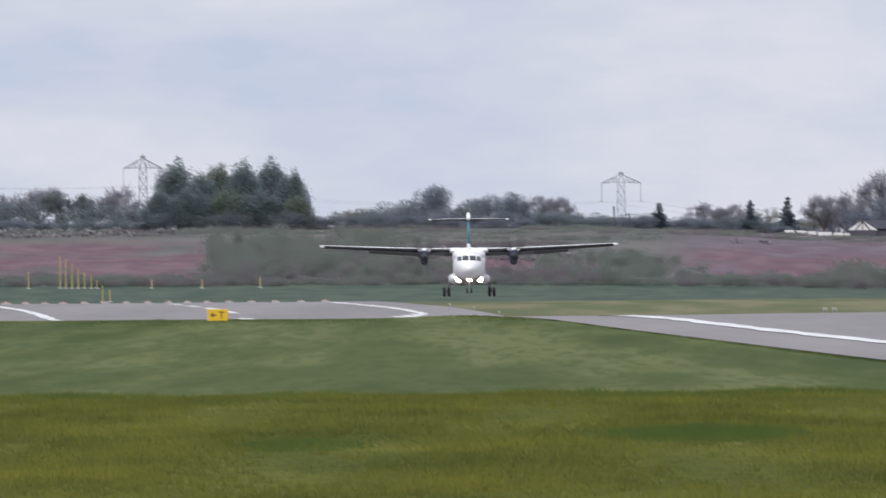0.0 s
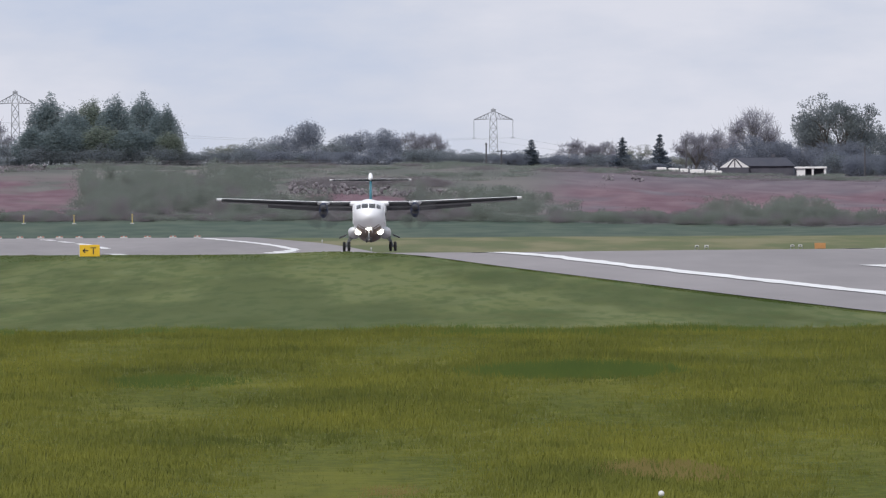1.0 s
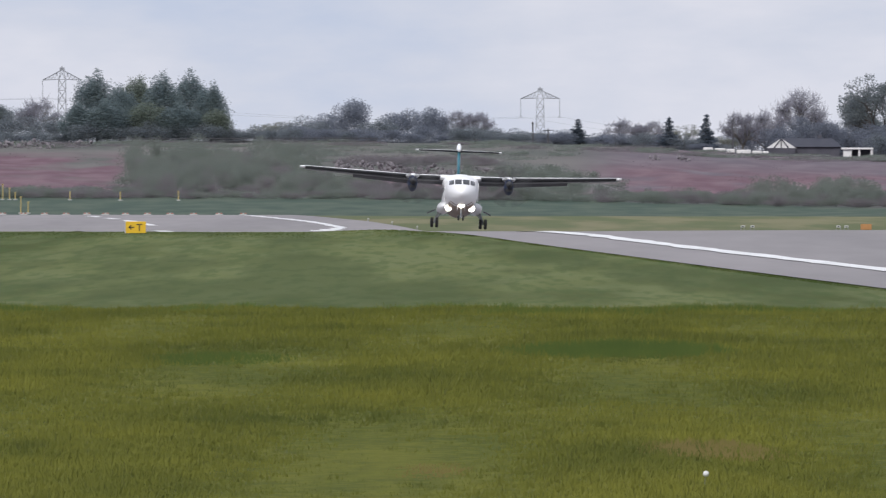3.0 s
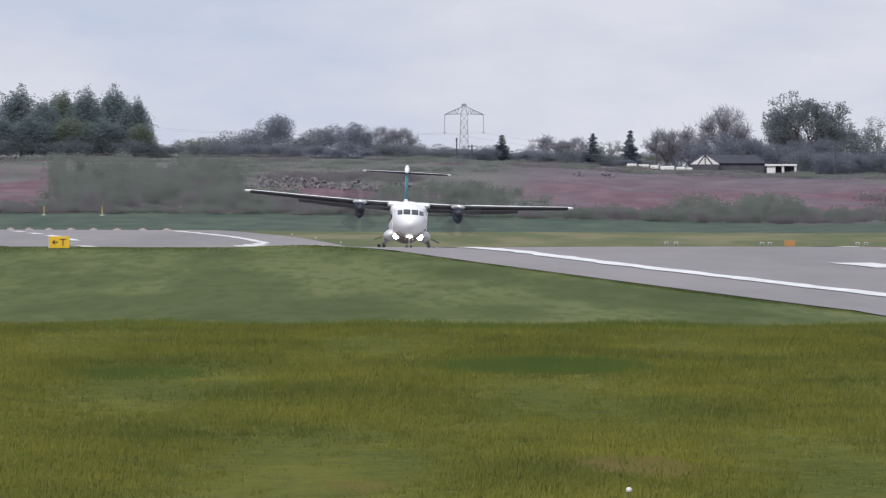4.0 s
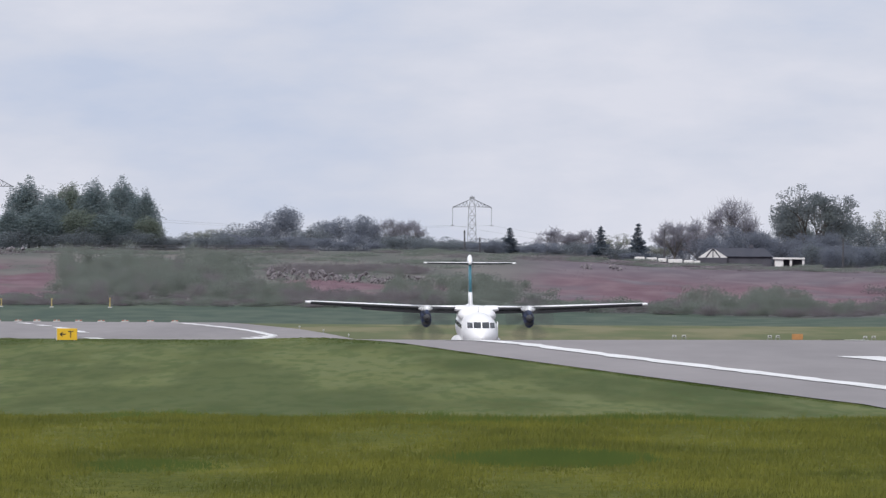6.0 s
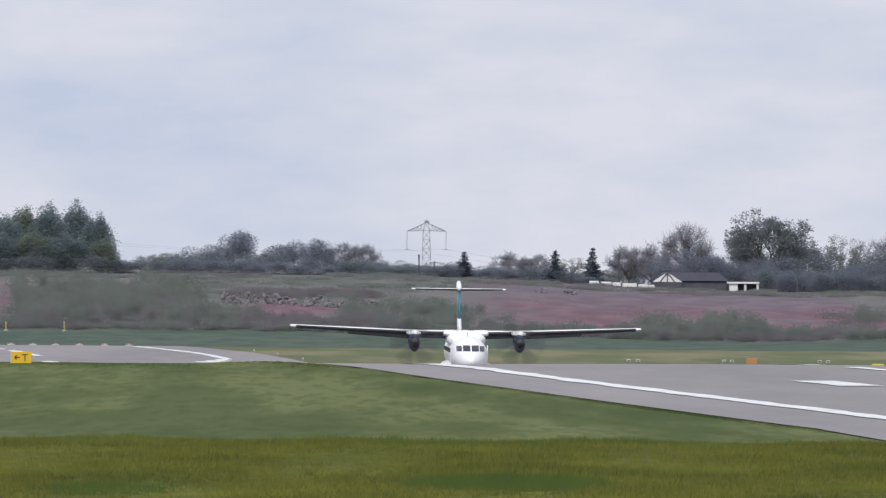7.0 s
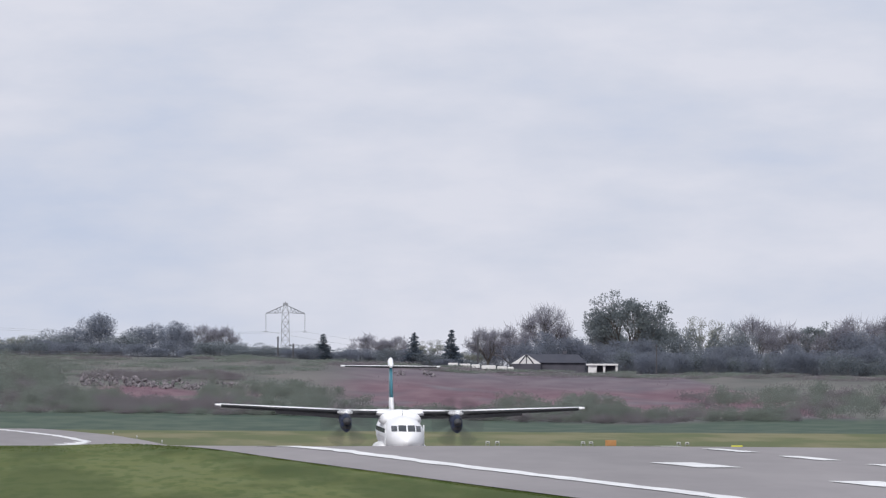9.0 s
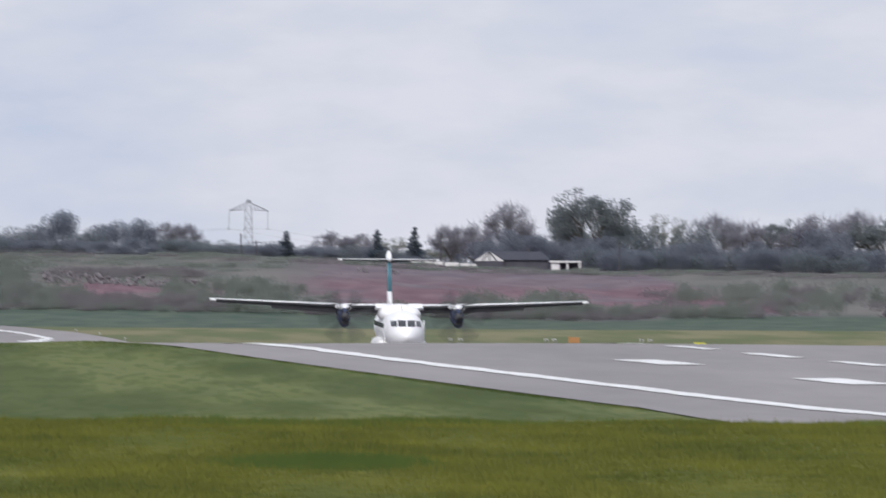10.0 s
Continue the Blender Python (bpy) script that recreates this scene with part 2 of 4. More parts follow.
BARK = mat("grey_brown_bark", (0.075, 0.068, 0.062), (0.12, 0.11, 0.10), scale=0.8, rough=0.9)
# twig and leaf colours are lifted and blued: distance haze painted in
TWIG = leafy("hazed_fine_twigs", (0.24, 0.238, 0.28), (0.31, 0.302, 0.34), 0.5)
BRAMBLE = leafy("hazed_bramble_stems", (0.225, 0.205, 0.222), (0.275, 0.252, 0.26), 0.5)
LEAF_DARK = leafy("hazed_dark_spring_leaves", (0.158, 0.208, 0.235), (0.232, 0.28, 0.268))
LEAF_POPLAR = leafy("hazed_lighter_poplar_leaves", (0.17, 0.208, 0.195), (0.245, 0.28, 0.215))
LEAF_SOFT = leafy("hazed_hedge_leaves", (0.182, 0.205, 0.262), (0.235, 0.255, 0.29))
LEAF_MID = leafy("hazed_mid_green_leaves", (0.165, 0.192, 0.228), (0.225, 0.25, 0.256))
LEAF_OAK = leafy("hazed_opening_oak_leaves", (0.16, 0.188, 0.215), (0.235, 0.262, 0.25), 0.2)
LEAF_NEW = leafy("hazed_yellow_green_leaves", (0.215, 0.235, 0.205), (0.28, 0.298, 0.24))
LEAF_WILLOW = leafy("hazed_willow_leaves", (0.205, 0.236, 0.215), (0.262, 0.288, 0.245), 0.5)
NEEDLE = leafy("hazed_conifer_needles", (0.095, 0.122, 0.16), (0.135, 0.162, 0.19), 0.25)
STONE = mat("broken_concrete_rubble", (0.07, 0.065, 0.075), (0.26, 0.235, 0.25), scale=0.8, rough=0.9, per="object")
TIMBER = mat("weathered_timber", (0.05, 0.05, 0.056), (0.085, 0.082, 0.09), scale=1.5, rough=0.9)
RENDER_WHITE = mat("white_render_wall", (0.72, 0.71, 0.70), (0.6, 0.59, 0.58), scale=0.5, rough=0.8)
SLATE = mat("dark_slate_roof", (0.03, 0.033, 0.05), (0.05, 0.052, 0.068), scale=0.7, rough=0.7)
DARK_WALL = mat("dark_brick_wall", (0.05, 0.05, 0.065), (0.08, 0.078, 0.095), scale=0.8, rough=0.85)
SMOKE_GREY = mat("pale_stone", (0.42, 0.37, 0.37), (0.5, 0.45, 0.45), scale=3, rough=0.9)


# ---- mesh helpers ----
def part(name, bm, material, parent=None, label=""):
    me = bpy.data.meshes.new(name)
    bm.to_mesh(me)
    bm.free()
    me.materials.append(material)
    ob = new(name, me)
    ob.parent = parent
    if label:
        ob["label"] = label
    return ob


def smooth(ob):
    ob.data.polygons.foreach_set("use_smooth", [True] * len(ob.data.polygons))
    return ob


def raw(name, verts, faces, material, parent=None):
    me = bpy.data.meshes.new(name)
    me.from_pydata([tuple(v) for v in verts], [], faces)
    me.materials.append(material)
    ob = new(name, me)
    ob.parent = parent
    return ob


def tris(name, pts, material, parent=None):
    """Loose triangles from an (n, 3, 3) array, all in one mesh."""
    pts = np.asarray(pts, dtype=np.float32).reshape(-1, 3)
    me = bpy.data.meshes.new(name)
    nt = len(pts) // 3
    me.vertices.add(len(pts))
    me.vertices.foreach_set("co", pts.ravel())
    me.loops.add(len(pts))
    me.loops.foreach_set("vertex_index", np.arange(len(pts), dtype=np.int32))
    me.polygons.add(nt)
    me.polygons.foreach_set("loop_start", np.arange(0, len(pts), 3, dtype=np.int32))
    me.polygons.foreach_set("loop_total", np.full(nt, 3, dtype=np.int32))
    me.update(calc_edges=True)
    me.materials.append(material)
    ob = new(name, me)
    ob.parent = parent
    return ob


def box(bm, c, s, bevel=0.0, m=None):
    r = bmesh.ops.create_cube(bm, size=1.0, matrix=(m or Matrix()) @ Matrix.LocRotScale(c, None, s))
    if bevel:
        es = list({e for v in r["verts"] for e in v.link_edges})
        bmesh.ops.bevel(bm, geom=es, offset=bevel, segments=2, affect="EDGES", profile=0.5)
    return bm


def bar(bm, a, b, r0, r1=None, seg=5):
    a, b = Vector(a), Vector(b)
    d = b - a
    m = Matrix.Translation((a + b) / 2) @ d.to_track_quat("Z", "Y").to_matrix().to_4x4()
    bmesh.ops.create_cone(bm, cap_ends=True, segments=seg, radius1=r0, radius2=r0 if r1 is None else r1, depth=d.length, matrix=m)
    return bm


def loft(bm, rings, cap=True):
    """Skin over rings of points, each with the same count."""
    vs = [[bm.verts.new(p) for p in r] for r in rings]
    n = len(vs[0])
    for a, b in zip(vs, vs[1:]):
        for i in range(n):
            bm.faces.new((a[i], a[(i + 1) % n], b[(i + 1) % n], b[i]))
    if cap:
        bm.faces.new(vs[0][::-1])
        bm.faces.new(vs[-1])
    bmesh.ops.recalc_face_normals(bm, faces=bm.faces)
    return bm


# ---- the land ----
def sstep(v, a, b):
    s = np.clip((np.asarray(v, dtype=float) - a) / (b - a), 0, 1)
    return s * s * (3 - 2 * s)


PY = [-400, 0, 60, 140, 240, 330, 450, 700, 850, 950, 1100, 1250, 1330, 1390, 1500, 1666, 1741, 1850, 1930, 2000, 2100, 2247, 2400, 2500, 2560, 2620, 2700, 2840, 2910]
PZ = [-2.2, -1.8, -2.1, -2.52, -2.85, -3.2, -4.7, -7.4, -8.4, -8.7, -8.74, -8.74, -8.68, -8.84, -10.4, -12.35, -12.85, -13.1, -12.92, -12.65, -13.8, -15.05, -15.98, -16.32, -16.34, -16.1, -15.98, -16.2, -16.4]
GY = np.arange(-400, 2911, 10.0)
GZ = np.interp(GY, PY, PZ)
GZ[12:-3] = np.convolve(GZ, np.ones(5) / 5, "same")[12:-3]
TOP_X = [-1300, -1000, -700, -400, -200, 0, 200, 400, 600, 900, 1300]
TOP_R = [102, 99, 99, 97, 98, 99, 107, 120, 123, 125, 127]


def swell(x, y):
    return 0.5 * np.sin(x * 0.071 + 1.3) * np.sin(y * 0.013 + 0.4) + 0.5 * np.sin(x * 0.163 + y * 0.021) + 0.3 * np.sin(x * 0.41 + 2.0)


def ground_z(x, y):
    """Height of the land, with the eye at EYE."""
    x, y = np.asarray(x, dtype=float), np.asarray(y, dtype=float)
    w = x + 0.05443 * y
    z = np.interp(y, GY, GZ)
    hump = 0.04 * sstep(y, 1000, 1290) * (1 - sstep(y, 1310, 1500)) * (1 - sstep(w, 61.5, 68.5))
    hump = hump + 0.22 * sstep(y, 1000, 1290) * (1 - sstep(y, 1310, 1500)) * sstep(w, 60, 65) * (1 - sstep(w, 65, 69))
    z = z + 0.13 * np.clip(1 - ((w - 98) / 24) ** 2, 0, 1) * (1 - sstep(y, 1450, 1620))
    z = z + hump + 0.04 * swell(x * 2, y) * sstep(y, 600, 800) * (1 - sstep(w, 55, 68)) * (1 - sstep(y, 1250, 1500))
    z = z + 0.03 * np.sin(x * 1.7 + 0.3) * np.sin(y * 0.05) * (1 - sstep(y, 350, 500))
    xr = np.clip(x / np.maximum(y, 1) * F, -1300, 1300)
    foot = -np.interp(xr, [-1100, -800, -300, 0, 290, 440, 640, 900], [196, 198, 199, 203, 209, 213, 213, 208]) * 3190 / F
    top = np.interp(xr, TOP_X, TOP_R)
    s = np.clip((y - 3190) / 270, 0, 1)
    rr = -foot * F / 3190 * (1 - s) + top * s
    bank = -rr * np.clip(y, 3190, 3460) / F + 0.28 * swell(x * 1.5, y * 3) * np.sin(np.pi * s)
    z = np.where(y > 2910, -16.4 + (foot + 16.4) * np.clip((y - 2910) / 280, 0, 1), z)
    z = np.where(y > 3190, bank, z)
    z = np.where(y > 3460, -top * 3460 / F - (y - 3460) * 0.0022, z)
    return EYE + z


def on_ground(xr, y, sink=0.0):
    x = xr * y / F
    return Vector((x, y, float(ground_z(x, y)) - sink))


def grid_mesh(name, xs, ys, material, lift=0.0, shear=False):
    gx, gy = np.meshgrid(xs, ys)
    if shear:
        gx = gx - 0.05443 * gy
    gz = ground_z(gx, gy) + lift
    verts = np.stack([gx, gy, gz], -1).reshape(-1, 3)
    nx, ny = len(xs), len(ys)
    faces = [(j * nx + i, j * nx + i + 1, (j + 1) * nx + i + 1, (j + 1) * nx + i) for j in range(ny - 1) for i in range(nx - 1)]
    return smooth(raw(name, verts.tolist(), faces, material))


XS = np.concatenate([[-3000, -1500, -800, -400, -220], np.arange(-140, -30, 4.0), np.arange(-30, 31, 2.0), np.arange(34, 141, 4.0), [220, 400, 800, 1500, 3000]])
YS = np.concatenate([np.arange(-400, 100, 50.0), np.arange(100, 3500, 10.0), [3600, 3800, 4200, 4700, 5000]])
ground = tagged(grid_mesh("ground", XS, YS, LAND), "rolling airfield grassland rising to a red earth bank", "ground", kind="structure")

RY = np.arange(640, 2906, 10.0)
runway = tagged(grid_mesh("runway", np.linspace(68.2, 126.5, 20), RY, ASPHALT, 0.05, True), "worn grey asphalt runway with a crest and a dip", "runway", kind="structure")
# the near edge flares out a little towards a turn-off
for v in runway.data.vertices:
    if v.co.x + 0.05443 * v.co.y < 69 and v.co.y < 950:
        v.co.x -= (950 - v.co.y) * 0.034


def marking(w0, w1, y0, y1, name="runway_marking"):
    ys = np.arange(y0, y1 + 0.1, (y1 - y0) / max(1, math.ceil((y1 - y0) / 10)))
    ob = grid_mesh(name, np.array([w0, w1]), ys, ROAD_PAINT, 0.085, True)
    co = [v.co for v in ob.data.vertices]
    for c in co[2:-2]:
        c.x += random.uniform(-0.2, 0.2)
    ob.parent = runway
    return ob


for w in (75.1, 119.0):
    for y0 in range(640, 2890, 250):
        if w < 100 or y0 < 1900:
            marking(w - 0.65, w + 0.65, y0, min(y0 + 250, 2890), "edge_line")
marking(118.35, 119.65, 2610, 2865, "edge_line")
# past the dip the far edge line turns in towards the middle
for y0, wa, wb in ((2598, 118.2, 119.2), (2585, 116.9, 118.6), (2572, 115.4, 117.6), (2560, 113.8, 116.4)):
    marking(wa, wb, y0, y0 + 13, "edge_line")
for y0 in range(635, 2800, 60):
    if not 1950 < y0 < 2600:
        marking(97.4, 98.5, y0 + 10, y0 + 42, "centre_dash")
for y0 in (1066, 1190):
    for w in (87.7, 108.3):
        marking(w - 1.2, w + 1.2, y0, y0 + 36, "touchdown_mark")

# ---- near meadow: tufts of blades ----
rg = np.random.default_rng(5)


def meadow(name, count, y0, y1, xlim, hmin, hmax, blades, width, material, label):
    u = rg.random(count)
    y = y0 * (y1 / y0) ** u if y1 / y0 > 1.5 else y0 + (y1 - y0) * u
    x = (rg.random(count) * 2 - 1) * xlim * y / F
    patch = 0.5 + 0.5 * np.sin(x * 1.1 + 0.7) * np.sin(y * 0.06 + x * 0.4) + 0.35 * np.sin(x * 3.1) * np.sin(y * 0.17)
    tall = np.exp(-(((x - 1.4) / 1.3) ** 2) - ((y - 262) / 10.0) ** 2) * 1.6
    clump = np.sin(x * 7.3 + np.sin(y * 0.31) * 2) * np.sin(y * 0.47 + np.sin(x * 2.1) * 2) + 0.7 * np.sin(x * 17.1 + y * 0.9) * np.sin(y * 1.3 - x * 5)
    tall = tall + 0.75 * np.clip(clump, 0, 1.5) ** 2
    h = (hmin + (hmax - hmin) * rg.random(count) ** 2) * (0.85 + 0.35 * np.clip(patch, 0, 1.3) + 0.7 * tall)
    h = h * np.clip(y / 300, 0.5, 1)
    z = ground_z(x, y)
    out = []
    for _ in range(blades):
        bx = x + rg.normal(0, 0.035, count)
        by = y + rg.normal(0, 0.05, count)
        bh = h * (0.55 + 0.6 * rg.random(count))
        lean = rg.normal(0, 0.28, count) * bh
        t = np.empty((count, 3, 3))
        t[:, 0] = np.stack([bx - width, by, z - 0.02], -1)
        t[:, 1] = np.stack([bx + width, by + rg.normal(0, 0.01, count), z - 0.02], -1)
        t[:, 2] = np.stack([bx + lean, by - 0.3 * bh * rg.random(count), z + bh], -1)
        out.append(t)
    return tagged(tris(name, np.concatenate(out), material), label, "grass", kind="stuff")


def ragged_edge(name, count, label):
    """Tufts where the rough meadow ends on its rise."""
    cx = rg.uniform(-1, 1, 90) * 1250 * 335 / F
    pick = rg.integers(0, 90, count)
    y = rg.uniform(322, 352, 90)[pick] + rg.normal(0, 1.5, count)
    x = cx[pick] + rg.normal(0, 0.16, count) * (0.5 + rg.random(90) * 1.4)[pick]
    h = (0.03 + 0.10 * rg.random(90) ** 2)[pick] * (0.4 + 0.7 * rg.random(count))
    z = ground_z(x, y)
    t = np.empty((count, 3, 3))
    t[:, 0] = np.stack([x - 0.008, y, z - 0.02], -1)
    t[:, 1] = np.stack([x + 0.008, y, z - 0.02], -1)
    t[:, 2] = np.stack([x + rg.normal(0, 0.35, count) * h, y, z + h], -1)
    return tagged(tris(name, t, GRASS_DARK), label, "grass", kind="stuff")


meadow("meadow_grass", 120000, 118, 348, 1350, 0.03, 0.09, 5, 0.005, GRASS, "rough green meadow grass in uneven tufts")


ragged_edge("meadow_edge", 9000, "ragged dark tufts along the edge of the rough meadow")


def fringe(name, count, w0, w1, y0, y1, h0, h1, label):
    """Ragged grass along the runway's edge."""
    y = y0 + (y1 - y0) * rg.random(count)
    w = w0 + (w1 - w0) * rg.random(count)
    x = w - 0.05443 * y
    z = ground_z(x, y)
    h = (h0 + (h1 - h0) * rg.random(count) ** 2) * (0.6 + 0.7 * np.abs(np.sin(y * 0.13 + np.sin(y * 0.041) * 3)))
    t = np.empty((count, 3, 3))
    t[:, 0] = np.stack([x - 0.06, y, z - 0.02], -1)
    t[:, 1] = np.stack([x + 0.06, y, z - 0.02], -1)
    t[:, 2] = np.stack([x + rg.normal(0, 0.05, count), y, z + h], -1)
    return tagged(tris(name, t, LAND), label, "grass", kind="stuff")


fringe("verge_grass", 7000, 67.4, 68.8, 930, 1420, 0.02, 0.05, "ragged mown grass along the runway edge")
fringe("crest_grass", 5000, 30, 66, 1300, 1370, 0.02, 0.05, "short mown grass on the crest")


def grass_patch(name, xr, y, rx, ry, count, h0, h1, material, label):
    """A patch of longer grass with ragged edges."""
    ang, rad = rg.random(count) * 6.283, rg.random(count) ** 0.5 * (0.75 + 0.35 * rg.random(count))
    x, yy = xr * y / F + np.cos(ang) * rad * rx, y + np.sin(ang) * rad * ry
    z = ground_z(x, yy)
    out = []
    for _ in range(4):
        bh = (h0 + (h1 - h0) * rg.random(count)) * (1.15 - 0.6 * rad)
        bx, by = x + rg.normal(0, 0.04, count), yy + rg.normal(0, 0.05, count)
        t = np.empty((count, 3, 3))
        t[:, 0] = np.stack([bx - 0.007, by, z - 0.02], -1)
        t[:, 1] = np.stack([bx + 0.007, by, z - 0.02], -1)
        t[:, 2] = np.stack([bx + rg.normal(0, 0.3, count) * bh, by - 0.2 * bh, z + bh], -1)
        out.append(t)
    return tagged(tris(name, np.concatenate(out), material), label, "grass", kind="stuff")


grass_patch("tall_grass", 145, 245, 1.25, 8, 1000, 0.06, 0.19, GRASS_DARK, "patch of taller dark green grass")
grass_patch("tall_grass", 60, 318, 1.6, 8, 200, 0.06, 0.16, GRASS_DARK, "ragged tufts of dark grass on the rise")
grass_patch("tall_grass", -960, 322, 0.7, 6, 130, 0.06, 0.18, GRASS_DARK, "ragged tufts of dark grass on the rise")
grass_patch("tall_grass", 330, 325, 1.9, 6, 260, 0.05, 0.15, GRASS_DARK, "ragged tufts of dark grass on the rise")
grass_patch("tall_grass", -560, 235, 0.8, 8, 420, 0.05, 0.12, GRASS_DARK, "patch of darker meadow grass")
grass_patch("dry_grass", -195, 150, 0.3, 5, 220, 0.03, 0.07, GRASS_DRY, "thin brown patch of dry grass")
grass_patch("dry_grass", 306, 160, 0.5, 6, 220, 0.03, 0.07, GRASS_DRY, "thin brown patch of dry grass")


# ---- trees ----
def blob_points(r, n, lobes):
    """Points through a crown of several lobes, thicker towards their skins."""
    out = []
    wts = np.array([l[3] * l[4] * l[5] for l in lobes])
    for (cx, cy, cz, rx, ry, rz), k in zip(lobes, np.maximum(8, (n * wts / wts.sum()).astype(int))):
        d = r.normal(size=(k, 3))
        d /= np.linalg.norm(d, axis=1)[:, None]
        rad = (0.35 + 0.65 * r.random(k) ** 0.5)[:, None] * (1 + 0.13 * r.normal(size=(k, 1)) * (r.random((k, 1)) < 0.4))
        out.append(d * rad * (rx, ry, rz) + (cx, cy, cz))
    return np.concatenate(out)


def leaves(r, pts, size, up=0.0, thin=0.5):
    k = len(pts)
    a = r.normal(size=(k, 3))
    b = r.normal(size=(k, 3))
    a /= np.linalg.norm(a, axis=1)[:, None]
    b /= np.linalg.norm(b, axis=1)[:, None]
    b[:, 2] += up
    s = size * (0.5 + r.random((k, 1)))
    return np.stack([pts - a * s * thin, pts + a * s * thin, pts + b * s * (0.5 / thin) ** 0.5], 1)


def branches(r, bm, height, spread, count, base=0.3, r0=0.16):
    bar(bm, (0, 0, -0.3), (0, 0, height * 0.55), r0, r0 * 0.6, 7)
    bar(bm, (0, 0, height * 0.55), (spread * 0.05, 0, height * 0.9), r0 * 0.6, r0 * 0.15, 6)
    for i in range(count):
        a = i * 2.4 + r.random()
        z0 = height * (base + 0.5 * r.random())
        ln = spread * (0.4 + 0.38 * r.random())
        tip = (math.cos(a) * ln, math.sin(a) * ln, min(height * 0.86, z0 + ln * (0.5 + 0.5 * r.random())))
        bar(bm, (0, 0, z0), tip, r0 * 0.42, r0 * 0.1, 5)


def limb(r, bm, p, d, ln, rad, depth, tips):
    """A forking limb; the ends of its twigs are added to tips."""
    mid = p + d * ln * 0.55 + Vector((0, 0, ln * 0.05))
    end = p + d * ln + Vector((0, 0, ln * 0.12))
    bar(bm, p, mid, rad, rad * 0.8, 5)
    bar(bm, mid, end, rad * 0.8, rad * 0.55, 5)
    if depth == 0:
        tips.append((end, d))
    if depth == 0:
        return
    for i in range(3):
        v = Vector(r.normal(size=3))
        side = (v - d * v.dot(d)).normalized()
        nd = (d + side * r.uniform(0.45, 0.95) + Vector((0, 0, 0.12))).normalized()
        limb(r, bm, end if i < 2 else mid, nd, ln * r.uniform(0.6, 0.8), rad * 0.55, depth - 1, tips)


def spreading(r, bm, n, bare):
    """Trunk and forking limbs of a broad tree, and the points of its leaves or twigs."""
    bar(bm, (0, 0, -0.4), (0.1, 0, 2.4), 0.36, 0.27, 8)
    tips = []
    for i in range(7):
        a = i * 0.9 + r.uniform(-0.3, 0.3)
        flat = 0.3 if i == 0 else r.uniform(0.7, 1.9)
        d = Vector((math.cos(a) * flat, math.sin(a) * flat, 1.0)).normalized()
        limb(r, bm, Vector((0.08, 0, 1.2 + 0.17 * i)), d, r.uniform(2.3, 3.0), 0.19, 3, tips)
    per = max(2, n // len(tips))
    pts = []
    for p, d in tips:
        size = r.uniform(0.38, 0.62) if not bare else 0.55
        q = np.clip(r.normal(size=(per, 3)), -1.3, 1.3) * (size, size, size * 0.6) + np.array(p)
        pts.append(q)
    return np.concatenate(pts)


def make_tree(kind, seed, leaf, size=0.36, n=2200):
    """A tree one unit of its real height (10 m); copies are scaled."""
    r = np.random.default_rng(seed)
    root = new(kind)
    bm = bmesh.new()
    lobes = []
    if kind == "poplar_tree":
        branches(r, bm, 10, 1.8, 14, 0.2)
        lobes = [(0, 0, 4.6, 2.5, 2.5, 4.2)]
        for i in range(9):
            a = r.random() * 6.28
            rad = 1.7 * r.random() ** 0.5
            lobes.append((math.cos(a) * rad, math.sin(a) * rad, 5.2 + 3.6 * (1 - rad / 2.4) * (0.6 + 0.4 * r.random()) + r.random() * 0.6, 0.62, 0.62, 2.1))
    elif kind in ("oak_tree", "bare_tree"):
        crown = spreading(r, bm, n, kind == "bare_tree")
    elif kind == "conifer_tree":
        bar(bm, (0, 0, -0.3), (0, 0, 10), 0.2, 0.03, 7)
        for i in range(17):
            z = 0.7 + i * 0.55
            k = (1 - z / 10.4) * 2.2 + 0.12
            for a in np.arange(5) * 1.257 + r.random() * 6:
                ln = k * r.uniform(0.55, 1.25)
                lobes.append((math.cos(a) * ln * 0.55, math.sin(a) * ln * 0.55, z + 0.1 * r.normal(), ln * 0.5, ln * 0.5, 0.22))
    elif kind == "bush":
        branches(r, bm, 8, 3, 10, 0.1, 0.12)
        for i in range(9):
            a = i * 2.39
            rad = 3.6 * r.random() ** 0.6
            lobes.append((math.cos(a) * rad, math.sin(a) * rad, 3.6 + 3.6 * r.random() * (1 - rad / 5), 2.0, 2.0, 2.0))
        lobes.append((0, 0, 2.2, 4.2, 3.6, 2.6))
    part("trunk", bm, BARK, root)
    pts = blob_points(r, n, lobes) if lobes else crown
    pts[:, 2] = np.maximum(pts[:, 2], 0.1)
    tris("crown", leaves(r, pts, size, 0.5 if kind == "bare_tree" else 0.0, 0.16 if kind == "bare_tree" else 0.5), leaf, root)
    return root


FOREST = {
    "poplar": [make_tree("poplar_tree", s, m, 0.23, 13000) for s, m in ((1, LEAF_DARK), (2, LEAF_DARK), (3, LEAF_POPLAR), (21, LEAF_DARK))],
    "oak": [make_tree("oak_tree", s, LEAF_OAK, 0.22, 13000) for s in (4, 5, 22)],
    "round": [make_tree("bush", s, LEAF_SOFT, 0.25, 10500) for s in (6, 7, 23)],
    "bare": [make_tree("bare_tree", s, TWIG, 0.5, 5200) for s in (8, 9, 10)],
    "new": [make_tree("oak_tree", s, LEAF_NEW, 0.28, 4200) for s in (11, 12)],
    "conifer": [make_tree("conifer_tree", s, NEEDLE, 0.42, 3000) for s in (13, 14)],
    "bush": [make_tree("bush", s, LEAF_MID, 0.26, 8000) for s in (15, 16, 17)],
}
